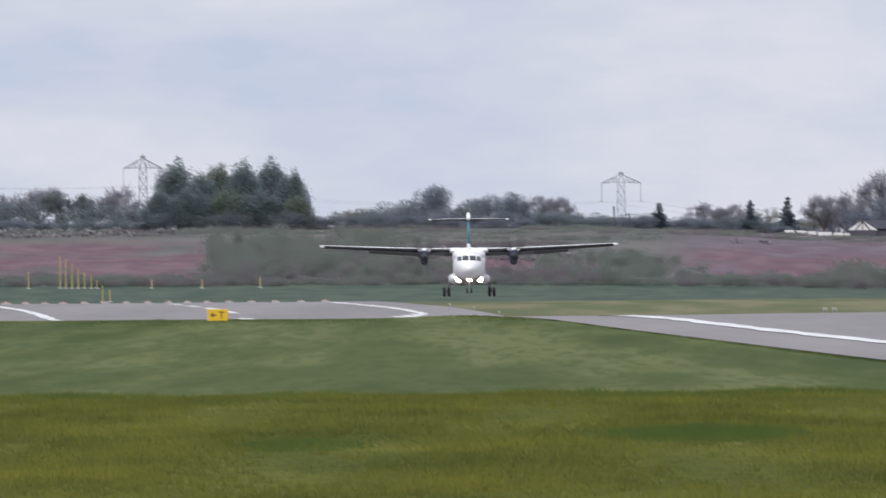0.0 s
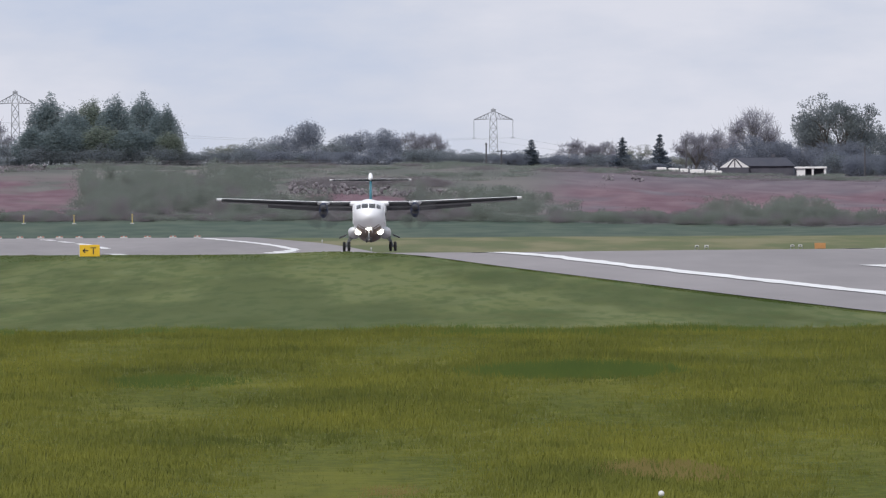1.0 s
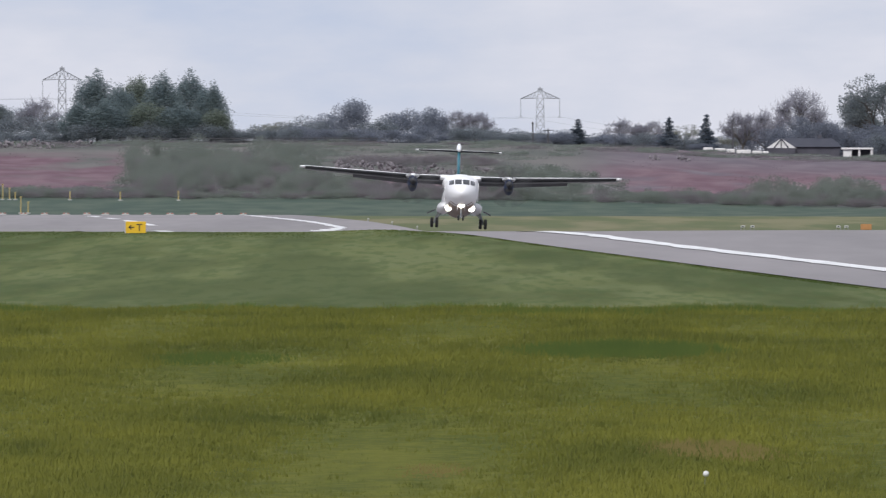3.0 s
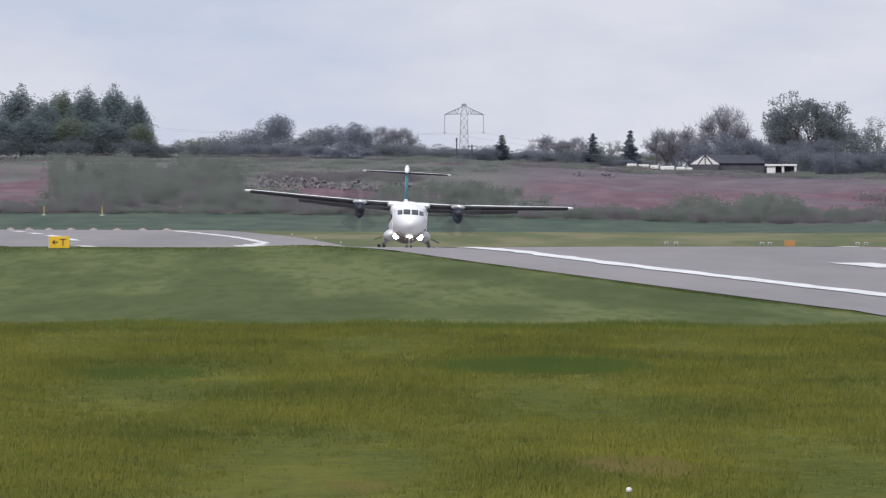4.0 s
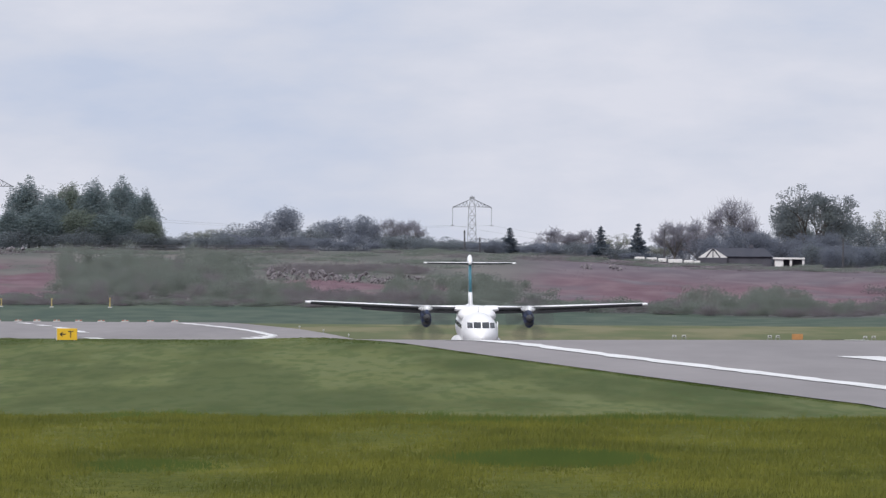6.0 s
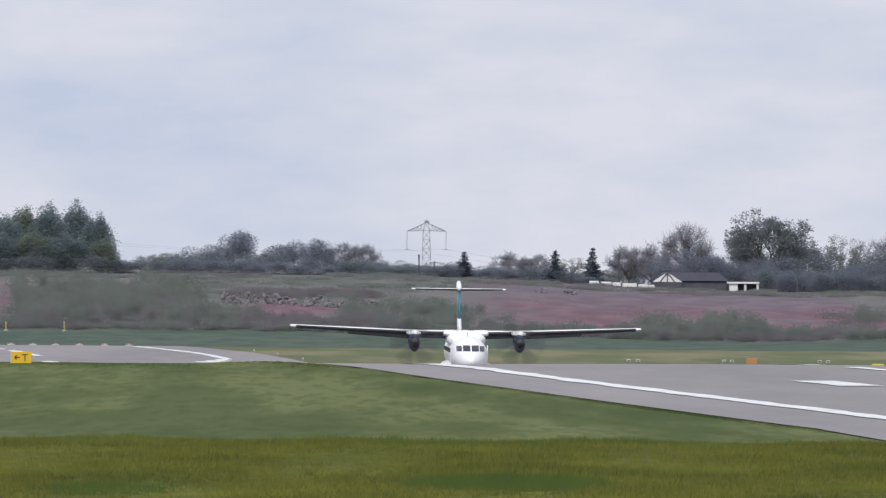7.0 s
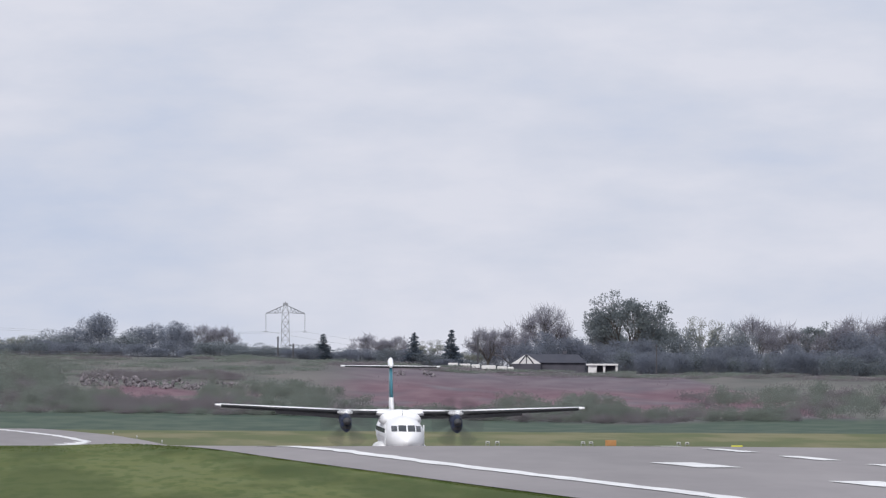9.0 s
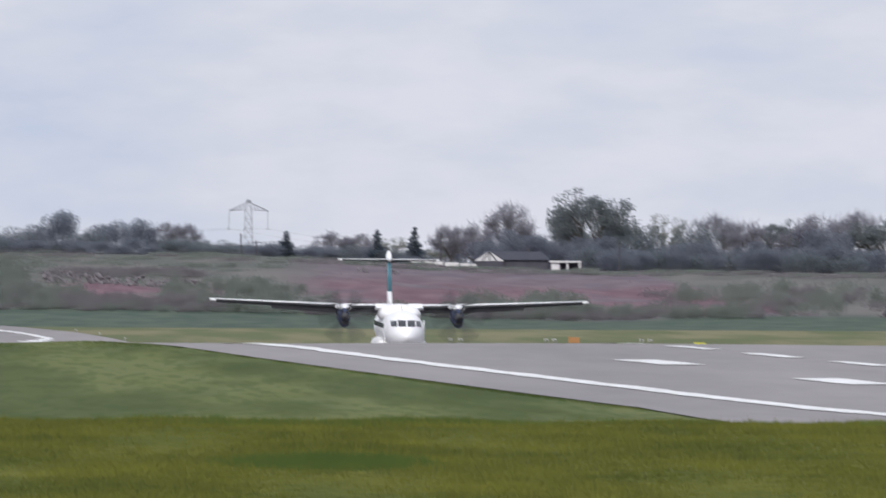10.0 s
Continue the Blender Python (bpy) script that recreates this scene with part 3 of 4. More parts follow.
FOREST_WIDTH, FOREST_TOP = {}, {}
for kind_name, made_trees in FOREST.items():
    co = np.concatenate([np.array([v.co for v in ch.data.vertices]) for t in made_trees for ch in t.children if ch.name.startswith("crown")])
    FOREST_WIDTH[kind_name] = float(np.percentile(np.abs(co[:, 0]), 98)) * 2
    FOREST_TOP[kind_name] = float(np.percentile(co[:, 2], 99.3))
FOREST_TAG = {
    "poplar": ("tall dark green poplar with a ragged top", "tree", "poplars on the bank"),
    "oak": ("spreading oak just coming into leaf", "tree", "trees on the skyline"),
    "round": ("rounded dark green hedgerow tree", "tree", "trees on the skyline"),
    "bare": ("leafless tree with a blur of twigs, greyed by painted haze", "tree", "bare trees on the skyline"),
    "new": ("tree in fresh yellow-green spring leaf", "tree", "trees on the skyline"),
    "conifer": ("narrow dark conifer on the skyline", "tree", "conifers on the skyline"),
    "bush": ("green bush in the hedge line, dulled by painted haze", "bush", "bushes of the hedge line"),
}
used = {}
trng = random.Random(3)


def LEAN(xr):
    return float(np.interp(xr, [-1100, 0, 150, 1100], [12.0, 0, 0, 3.5]))


def plant(kind, xr, top, width, y):
    """A tree at a bearing, whose top reaches a given height line, so many units wide."""
    base = on_ground(xr, y, 0.05)
    top = top + LEAN(xr)
    h = EYE - top * y / F - base.z
    sz = max(h, 0.4) / FOREST_TOP[kind]
    sx = width * y / F / FOREST_WIDTH[kind]
    i = used.get(kind, 0)
    used[kind] = i + 1
    src = FOREST[kind][i % len(FOREST[kind])]
    m = Matrix.LocRotScale(base, Euler((0, 0, trng.random() * 6.28)), (sx, sx, sz))
    if i < len(FOREST[kind]):
        src.matrix_basis = m
        ob = src
    else:
        ob = copy_thing(src, Matrix())
        ob.matrix_basis = m
    tagged(ob, *FOREST_TAG[kind])
    return ob


SKYLINE = [
    ("bare", -1095, 22, 80, 3530), ("bush", -1060, 28, 90, 3510), ("bare", -1029, 10, 95, 3540), ("oak", -985, 14, 100, 3530), ("bush", -935, 32, 90, 3505),
    ("bare", -894, 8, 90, 3550), ("bush", -860, 42, 80, 3500),
    ("poplar", -784, -28, 84, 3510), ("poplar", -742, -6, 66, 3500), ("poplar", -714, -24, 74, 3515), ("poplar", -669, -25, 70, 3510), ("poplar", -620, -26, 80, 3520), ("poplar", -583, -8, 62, 3505), ("poplar", -690, 22, 90, 3492), ("poplar", -765, 18, 80, 3490), ("poplar", -640, 26, 84, 3490), ("poplar", -815, 24, 70, 3492), ("poplar", -575, 34, 60, 3490),
    ("bush", -545, 66, 36, 3490), ("new", -475, 51, 70, 3530), ("bush", -420, 49, 80, 3520), ("round", -375, 46, 80, 3530), ("round", -329, 17, 74, 3520), ("bush", -285, 50, 70, 3510), ("round", -235, 30, 84, 3520), ("round", -192, 37, 60, 3510), ("bare", -155, 41, 66, 3530), ("bare", -115, 43, 60, 3530), ("bush", -80, 70, 60, 3510), ("bush", -40, 73, 55, 3510), ("bush", 0, 76, 55, 3505), ("bush", 42, 74, 50, 3510),
    ("conifer", 67, 57, 42, 3495), ("bush", 100, 82, 50, 3510), ("bare", 150, 55, 76, 3530), ("bare", 192, 60, 60, 3530), ("conifer", 228, 54, 38, 3495), ("new", 255, 66, 60, 3520), ("conifer", 294, 49, 42, 3495), ("new", 325, 82, 50, 3540),
    ("bare", 358, 44, 70, 3530), ("bare", 400, 38, 80, 3535), ("bare", 467, 6, 104, 3560), ("round", 528, 70, 80, 3560), ("oak", 602, -10, 138, 3530), ("oak", 650, 26, 90, 3540), ("oak", 560, 14, 70, 3545), ("bush", 700, 42, 80, 3520), ("new", 740, 24, 76, 3530), ("bush", 790, 36, 80, 3520), ("bare", 838, 22, 96, 3530), ("bare", 890, 32, 90, 3525), ("oak", 940, 36, 90, 3530), ("bare", 985, 22, 100, 3520), ("round", 1015, 30, 90, 3515), ("bare", 1068, 14, 100, 3530), ("oak", 1120, 28, 110, 3525), ("bare", 1180, 20, 110, 3530),
]
SKYLINE += [
    ("round", 350, 74, 66, 3545), ("round", 385, 66, 66, 3548), ("round", 425, 62, 66, 3505), ("round", 462, 54, 78, 3510), ("round", 505, 56, 74, 3508), ("round", 545, 60, 66, 3512), ("oak", 575, 40, 80, 3550), ("round", 588, 66, 70, 3515), ("round", 630, 58, 80, 3520),
    ("bush", -150, 66, 66, 3515), ("bush", -110, 68, 60, 3515), ("bush", 150, 84, 60, 3510), ("bush", 195, 86, 60, 3510), ("bush", 240, 90, 60, 3512), ("bush", 275, 92, 60, 3512), ("bush", 310, 96, 60, 3515), ("round", -470, 70, 80, 3515), ("round", -425, 66, 70, 3512),
    ("bush", -800, 50, 70, 3488), ("bush", -740, 56, 70, 3488), ("bush", -690, 54, 70, 3487), ("bush", -640, 58, 70, 3488), ("bush", -595, 56, 66, 3487), ("bush", -560, 62, 50, 3489),
]
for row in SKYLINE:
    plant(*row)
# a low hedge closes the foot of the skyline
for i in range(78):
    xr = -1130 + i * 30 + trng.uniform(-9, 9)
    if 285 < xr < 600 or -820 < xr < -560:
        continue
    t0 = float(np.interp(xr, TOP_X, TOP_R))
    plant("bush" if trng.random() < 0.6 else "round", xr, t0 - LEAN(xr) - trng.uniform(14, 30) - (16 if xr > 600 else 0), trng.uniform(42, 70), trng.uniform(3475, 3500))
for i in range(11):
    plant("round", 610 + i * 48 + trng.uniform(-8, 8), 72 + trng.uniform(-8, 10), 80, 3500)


# scrub on the bank: too many bushes to count, so one mass for each sort
def scrub(name, beds, material, size, label):
    r = np.random.default_rng(31)
    out = []
    for x0, x1, count, ya, yb, t0, t1, w0, w1 in beds:
        for _ in range(count):
            xr, y = r.uniform(x0, x1), r.uniform(ya, yb)
            b = on_ground(xr, y)
            h, w = r.uniform(t0, t1) * y / F, r.uniform(w0, w1) * y / F
            lobes = [(r.normal() * w * 0.2, r.normal() * w * 0.2, h * r.uniform(0.3, 0.72), w * 0.27, w * 0.27, h * 0.27) for _ in range(6)]
            lobes.append((0, 0, h * 0.25, w * 0.45, w * 0.4, h * 0.32))
            pts = blob_points(r, int(420 + 120 * h * w), lobes)
            pts[:, 2] = np.maximum(pts[:, 2], 0.05)
            out.append(leaves(r, pts, size, 0.9) + np.array(b)[None, None, :])
    return tagged(tris(name, np.concatenate(out), material), label, "scrub", kind="stuff")


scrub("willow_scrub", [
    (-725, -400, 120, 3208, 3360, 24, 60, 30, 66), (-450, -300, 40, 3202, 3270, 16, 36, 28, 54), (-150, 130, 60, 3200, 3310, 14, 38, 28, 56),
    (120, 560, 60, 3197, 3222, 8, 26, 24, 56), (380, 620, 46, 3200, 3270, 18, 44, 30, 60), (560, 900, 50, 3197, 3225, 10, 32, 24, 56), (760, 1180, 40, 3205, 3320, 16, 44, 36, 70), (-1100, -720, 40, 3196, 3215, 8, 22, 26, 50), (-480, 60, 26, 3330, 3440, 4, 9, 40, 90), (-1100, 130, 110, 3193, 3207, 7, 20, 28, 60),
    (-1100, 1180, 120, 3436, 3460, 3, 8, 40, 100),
], LEAF_WILLOW, 0.15, "willow scrub covering the earth bank, greyed by painted haze")
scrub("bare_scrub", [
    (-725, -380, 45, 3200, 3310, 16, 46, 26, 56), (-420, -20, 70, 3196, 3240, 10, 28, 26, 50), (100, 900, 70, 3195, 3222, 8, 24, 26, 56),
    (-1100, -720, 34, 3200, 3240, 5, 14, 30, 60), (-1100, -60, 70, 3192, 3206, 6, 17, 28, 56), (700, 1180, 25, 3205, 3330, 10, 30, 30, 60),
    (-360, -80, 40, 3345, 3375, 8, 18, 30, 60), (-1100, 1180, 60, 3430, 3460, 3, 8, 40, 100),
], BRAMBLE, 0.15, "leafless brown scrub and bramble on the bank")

# rough herbage that breaks up the whole bank
def herbage(name, count, x0, x1, y0, y1, h0, h1, material, label):
    r = np.random.default_rng(77)
    y = r.uniform(y0, y1, count)
    xr = r.uniform(x0, x1, count)
    x = xr * y / F
    keep = np.sin(x * 0.23 + np.sin(y * 0.05) * 2) + np.sin(x * 0.61 + y * 0.033) + 0.6 * r.normal(size=count) > 0.1 + 2.2 * ((x > 2) | (x < -56))
    x, y = x[keep], y[keep]
    z = ground_z(x, y)
    pts = np.stack([x, y, z + r.random(len(x)) ** 2 * r.uniform(h0, h1, len(x))], -1)
    return tagged(tris(name, leaves(r, pts, 0.10, 0.6), material), label, "herbage", kind="stuff")


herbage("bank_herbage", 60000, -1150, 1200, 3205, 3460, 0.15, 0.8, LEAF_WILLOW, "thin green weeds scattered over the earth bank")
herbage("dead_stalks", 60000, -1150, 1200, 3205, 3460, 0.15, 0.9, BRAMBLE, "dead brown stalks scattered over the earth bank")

# ---- the airliner ----
FUS = [(-11.75, 0.06, 2.08), (-11.6, 0.30, 2.10), (-11.2, 0.62, 2.14), (-10.6, 0.92, 2.22), (-9.9, 1.16, 2.31), (-9.0, 1.33, 2.38), (-8.0, 1.42, 2.42), (-6.5, 1.435, 2.42), (-2, 1.435, 2.42), (5.0, 1.435, 2.42),
       (8.0, 1.32, 2.55), (10.5, 1.05, 2.85), (13.0, 0.66, 3.25), (14.8, 0.30, 3.55), (15.3, 0.12, 3.62)]


def fus_at(y):
    ys = [s[0] for s in FUS]
    return float(np.interp(y, ys, [s[1] for s in FUS])), float(np.interp(y, ys, [s[2] for s in FUS]))


def nose_y(x, z):
    """Where the skin of the nose lies for a point seen from ahead."""
    for y in np.arange(-11.7, -6.0, 0.02):
        r, c = fus_at(y)
        if x * x + (z - c) ** 2 <= r * r:
            return float(y)
    return -6.0


def ring(y, rx, rz, zc, n=28, xc=0.0):
    return [(xc + rx * math.cos(2 * math.pi * i / n), y, zc + rz * math.sin(2 * math.pi * i / n)) for i in range(n)]


def foil(x, y0, chord, z, thick, up0=0.0, lo0=0.0, up1=1.0, lo1=1.0, n=7):
    """A wing section at x; its upper and lower sides run between their own parts of the chord."""
    def half(s):
        return thick * (1.48 * math.sqrt(max(s, 1e-5)) - 0.63 * s - 1.76 * s * s + 1.42 * s ** 3 - 0.5075 * s ** 4)
    up, lo = [], []
    for i in range(n):
        f = (i / (n - 1)) ** 1.5
        a, b = up0 + (up1 - up0) * f, lo0 + (lo1 - lo0) * f
        up.append((x, y0 + a * chord, z + half(a) * 1.1))
        lo.append((x, y0 + b * chord, z - half(b) * 0.9))
    return up + lo[::-1]


def pane(x0, x1, z0, z1, parent, slope=0.0):
    bm = bmesh.new()
    k = 5
    g = []
    for j in range(k):
        row = []
        for i in range(k):
            x = x0 + (x1 - x0) * i / (k - 1)
            z = z0 + (z1 - z0) * j / (k - 1) + slope * abs(x)
            row.append(bm.verts.new((x * 1.012, nose_y(x, z) - 0.03, z)))
        g.append(row)
    for j in range(k - 1):
        for i in range(k - 1):
            bm.faces.new((g[j][i], g[j][i + 1], g[j + 1][i + 1], g[j + 1][i]))
    return part("cockpit_window", bm, GLASS, parent, "dark glass cockpit pane")


WING = [(0.0, 2.57, 3.98, 0.42), (4.05, 2.57, 4.0, 0.42), (13.1, 1.62, 4.42, 0.24), (13.52, 1.35, 4.45, 0.16)]


def wing_side(s, air):
    for (x0, c0, z0, t0), (x1, c1, z1, t1), tag in ((*WING[0:2], "inner_wing"), (*WING[1:3], "outer_wing")):
        bm = loft(bmesh.new(), [foil(s * x0, -1.0, c0, z0, t0, 0.045, 0.34), foil(s * x1, -1.0, c1, z1, t1, 0.045, 0.34)])
        w = smooth(part(tag, bm, WHITE_PAINT, air, "white wing panel with a shaded underside"))
        # the boot's black runs far back below, painting part of the underwing shade
        bm = loft(bmesh.new(), [foil(s * x0, -1.005, c0, z0, t0 * 1.02, 0, 0, 0.047, 0.345, 8), foil(s * x1, -1.005, c1, z1, t1 * 1.02, 0, 0, 0.047, 0.345, 8)])
        smooth(part("deicing_boot", bm, BOOT_BLACK, w, "black rubber leading edge, run back below as painted shade"))
        # lower skin panel, its grey darkened to paint the shade under the wing
        v = [(s * x0, -0.6, z0 - t0 * 0.46), (s * x1, -0.6, z1 - t1 * 0.46), (s * x1, -0.75 + c1 * 0.72, z1 - t1 * 0.47), (s * x0, -0.75 + c0 * 0.72, z0 - t0 * 0.47)]
        bm = bmesh.new()
        loft(bm, [[Vector(p) for p in v], [Vector(p) - Vector((0, 0, 0.05)) for p in v]])
        part("lower_skin", bm, GREY_SHADE_PAINT, w, "lower wing skin, dark grey with painted shade")
        # lowered flap
        xf = x1 if tag == "inner_wing" else x0 + (x1 - x0) * 0.55
        f = (xf - x0) / (x1 - x0)
        cf, zf = c0 + (c1 - c0) * f, z0 + (z1 - z0) * f
        top0, top1 = Vector((s * (x0 + 0.3), -1.0 + c0 * 0.80, z0 - 0.06)), Vector((s * xf, -1.0 + cf * 0.80, zf - 0.05))
        d0, d1 = Vector((0, 0.62, -0.42)), Vector((0, 0.5, -0.34))
        n0 = Vector((0, 0.05, 0.09))
        bm = loft(bmesh.new(), [[top0 + n0, top0 + d0, top0 + d0 * 0.97 - n0 * 0.3, top0 - n0], [top1 + n0, top1 + d1, top1 + d1 * 0.97 - n0 * 0.3, top1 - n0]])
        part("flap", bm, GREY_SHADE_PAINT, air, "lowered grey wing flap")
    x0, c0, z0, t0 = WING[2]
    x1, c1, z1, t1 = WING[3]
    smooth(part("wing_tip", loft(bmesh.new(), [foil(s * x0, -1.0, c0, z0, t0), foil(s * x1, -0.9, c1, z1, t1)]), WHITE_PAINT, air, "bright white wing tip"))


SPINS = []


def engine(s, air):
    x, z = s * 4.05, 3.36
    prof = [(-4.05, 0.28, 0.36, -0.10), (-3.95, 0.37, 0.52, -0.13), (-3.4, 0.41, 0.66, -0.13), (-2.2, 0.42, 0.70, -0.06), (-0.4, 0.40, 0.66, 0.06), (1.5, 0.32, 0.42, 0.28), (3.0, 0.12, 0.16, 0.42)]
    nac = smooth(part("nacelle", loft(bmesh.new(), [ring(y, a, b, z + c, 20, x) for y, a, b, c in prof]), NAVY, air, "dark navy engine nacelle"))
    rings = []
    for y, a, b, c in prof[4:6]:
        arc = [(x + (a + 0.025) * math.cos(t), y, z + c + (b + 0.025) * math.sin(t)) for t in np.linspace(0.5, math.pi - 0.5, 9)]
        rings.append(arc + [(px, y, pz - 0.03) for px, _, pz in arc[::-1]])
    smooth(part("upper_cowling", loft(bmesh.new(), rings), WHITE_PAINT, nac, "white upper cowling"))
    bm = loft(bmesh.new(), [ring(-2.5, 0.3, 0.1, z + 0.6, 18, x), ring(-2.2, 0.5, 0.16, z + 0.62, 18, x), ring(-1.4, 0.58, 0.19, z + 0.63, 18, x), ring(0.4, 0.55, 0.2, z + 0.66, 18, x), ring(2.2, 0.2, 0.1, z + 0.62, 18, x)])
    smooth(part("nacelle_shoulder", bm, WHITE_PAINT, nac, "white fairing where the nacelle meets the wing"))
    bm = loft(bmesh.new(), [ring(-4.10, 0.30, 0.13, z - 0.42, 14, x), ring(-3.5, 0.32, 0.15, z - 0.42, 14, x)])
    part("air_intake", bm, BOOT_BLACK, nac, "black chin air intake")
    bm = bmesh.new()
    for k in range(2):
        bar(bm, (x + s * 0.22 * (k * 2 - 1), 1.4, z + 0.1), (x + s * 0.22 * (k * 2 - 1), 2.6, z + 0.02), 0.12, 0.10, 10)
    part("exhaust", bm, STEEL, nac)
    prop = smooth(part("propeller", loft(bmesh.new(), [ring(-0.62, 0.03, 0.03, 0, 18), ring(-0.45, 0.13, 0.13, 0, 18), ring(-0.2, 0.24, 0.24, 0, 18), ring(0.12, 0.29, 0.29, 0, 18)]), BLADE, air, "six-bladed propeller with a dark spinner"))
    prop.location = (x, -4.18, z + 0.03)
    for i in range(6):
        a = i * math.pi / 3
        rings = []
        for r, c, tw in ((0.22, 0.18, 1.0), (0.5, 0.28, 0.85), (0.95, 0.40, 0.6), (1.45, 0.42, 0.45), (1.8, 0.36, 0.4), (1.96, 0.2, 0.38)):
            pts = []
            for u, v in ((-0.5, 0), (-0.2, 0.06), (0.2, 0.05), (0.5, 0), (0.2, -0.04), (-0.2, -0.04)):
                px, py = u * c * math.cos(tw), u * c * math.sin(tw) + v * c
                pts.append((r * math.cos(a) - px * math.sin(a), py, r * math.sin(a) + px * math.cos(a)))
            rings.append(pts)
        smooth(part("blade", loft(bmesh.new(), rings), BLADE, prop))
    SPINS.append((prop, s, True))


DROP = 0.2


def wheel(x, y, r, w, parent, drop=DROP):
    bm = loft(bmesh.new(), [[(px, r * k * math.sin(t), r * k * math.cos(t)) for t in np.linspace(0, 2 * math.pi, 20, endpoint=False)] for px, k in ((-w / 2, 0.62), (-w / 2, 0.86), (-w * 0.32, 0.98), (0, 1.0), (w * 0.32, 0.98), (w / 2, 0.86), (w / 2, 0.62))])
    ob = smooth(part("wheel", bm, TYRE, parent, "black tyre on a grey hub"))
    ob.location = (x, y, r - drop)
    bm = bar(bmesh.new(), (-w * 0.53, 0, 0), (w * 0.53, 0, 0), r * 0.5, None, 14)
    part("hub", bm, STEEL, ob)
    bm = bmesh.new()
    for i in range(5):
        a = i * 1.2566
        box(bm, (0, math.cos(a) * r * 0.3, math.sin(a) * r * 0.3), (w * 1.12, r * 0.1, r * 0.1))
    part("hub_bolts", bm, BLACK_PAINT, ob)
    SPINS.append((ob, 1, False))
    return ob


def build_airliner():
    air = tagged(new("airliner"), "white twin-propeller airliner with a teal tail, lights on", "aircraft")
    body = smooth(part("fuselage", loft(bmesh.new(), [ring(y, r, r, c) for y, r, c in FUS]), WHITE_PAINT, air, "glossy white fuselage"))
    # brown belly skin, a little proud of the hull
    rings = []
    for y in (-9.6, -8.0, -5.0, 0.0, 5.0, 8.0):
        r, c = fus_at(y)
        arc = [((r + 0.012) * math.cos(t), y, c + (r + 0.012) * math.sin(t)) for t in np.linspace(-math.pi + 0.75, -0.75, 11)]
        rings.append(arc + [(px * 0.97, y, pz + 0.03) for px, _, pz in arc[::-1]])
    smooth(part("belly_skin", loft(bmesh.new(), rings), BELLY, body, "brown belly"))
    for s in (-1, 1):
        pane(s * 0.05, s * 0.60, 2.82, 3.26, body)
        pane(s * 0.68, s * 1.06, 2.86, 3.26, body, -0.06)
        for i in range(20):
            y = -6.3 + i * 0.66
            r, c = fus_at(y)
            bm = box(bmesh.new(), (s * r * 0.985, y, 2.78), (0.05, 0.24, 0.34), 0.02)
            part("cabin_window", bm, GLASS, body)
        bm = box(bmesh.new(), (s * 1.40, -7.3, 2.45), (0.06, 0.7, 1.55), 0.03)
        part("door", bm, WHITE_PAINT, body)
    smooth(part("wing_fairing", loft(bmesh.new(), [ring(-3.2, 0.8, 0.3, 3.5, 20), ring(-2.8, 1.3, 0.6, 3.5, 20), ring(-2.0, 1.5, 0.74, 3.5, 20), ring(-1.2, 1.52, 0.76, 3.5, 20), ring(1.2, 1.5, 0.72, 3.5, 20), ring(3.0, 0.5, 0.15, 3.68, 20)]), WHITE_PAINT, body, "rounded white wing root fairing"))
    for s in (-1, 1):
        bm = loft(bmesh.new(), [foil(s * 0.7, -1.16, 2.9, 3.97, 0.52), foil(s * 1.55, -1.12, 2.8, 3.98, 0.49), foil(s * 1.75, -1.02, 2.6, 3.98, 0.43)])
        smooth(part("wing_root", bm, WHITE_PAINT, body, "white wing root fairing"))
        wing_side(s, air)
        engine(s, air)
    # tail
    def fin_sec(z, y0, c, t):
        return [(p[2], p[1], z) for p in foil(0, y0, c, 0, t)]
    fin = smooth(part("fin", loft(bmesh.new(), [fin_sec(3.6, 9.3, 5.6, 0.34), fin_sec(4.9, 11.0, 3.7, 0.3)]), WHITE_PAINT, air, "white fin base"))
    smooth(part("fin_upper", loft(bmesh.new(), [fin_sec(4.9, 11.0, 3.7, 0.3), fin_sec(7.25, 12.5, 2.3, 0.24)]), TEAL, fin, "teal painted upper fin"))
    bullet = loft(bmesh.new(), [ring(11.9, 0.03, 0.03, 7.2, 14), ring(12.2, 0.17, 0.2, 7.25, 14), ring(13.2, 0.2, 0.42, 7.4, 14), ring(14.6, 0.14, 0.32, 7.4, 14), ring(15.2, 0.03, 0.05, 7.3, 14)])
    smooth(part("fin_cap", bullet, WHITE_PAINT, fin, "white fin tip"))
    for s in (-1, 1):
        stab = smooth(part("tailplane", loft(bmesh.new(), [foil(0, 12.3, 1.9, 7.12, 0.2, 0.05, 0.3), foil(s * 3.4, 12.8, 1.1, 7.14, 0.13, 0.05, 0.3)]), WHITE_PAINT, air, "white tailplane with a dark leading edge"))
        smooth(part("deicing_boot", loft(bmesh.new(), [foil(0, 12.3, 1.9, 7.12, 0.2, 0, 0, 0.052, 0.305, 6), foil(s * 3.4, 12.8, 1.1, 7.14, 0.13, 0, 0, 0.052, 0.305, 6)]), BOOT_BLACK, stab))
        smooth(part("tailplane_tip", loft(bmesh.new(), [foil(s * 3.4, 12.75, 1.15, 7.14, 0.14), foil(s * 3.66, 12.95, 0.9, 7.15, 0.12)]), WHITE_PAINT, stab))
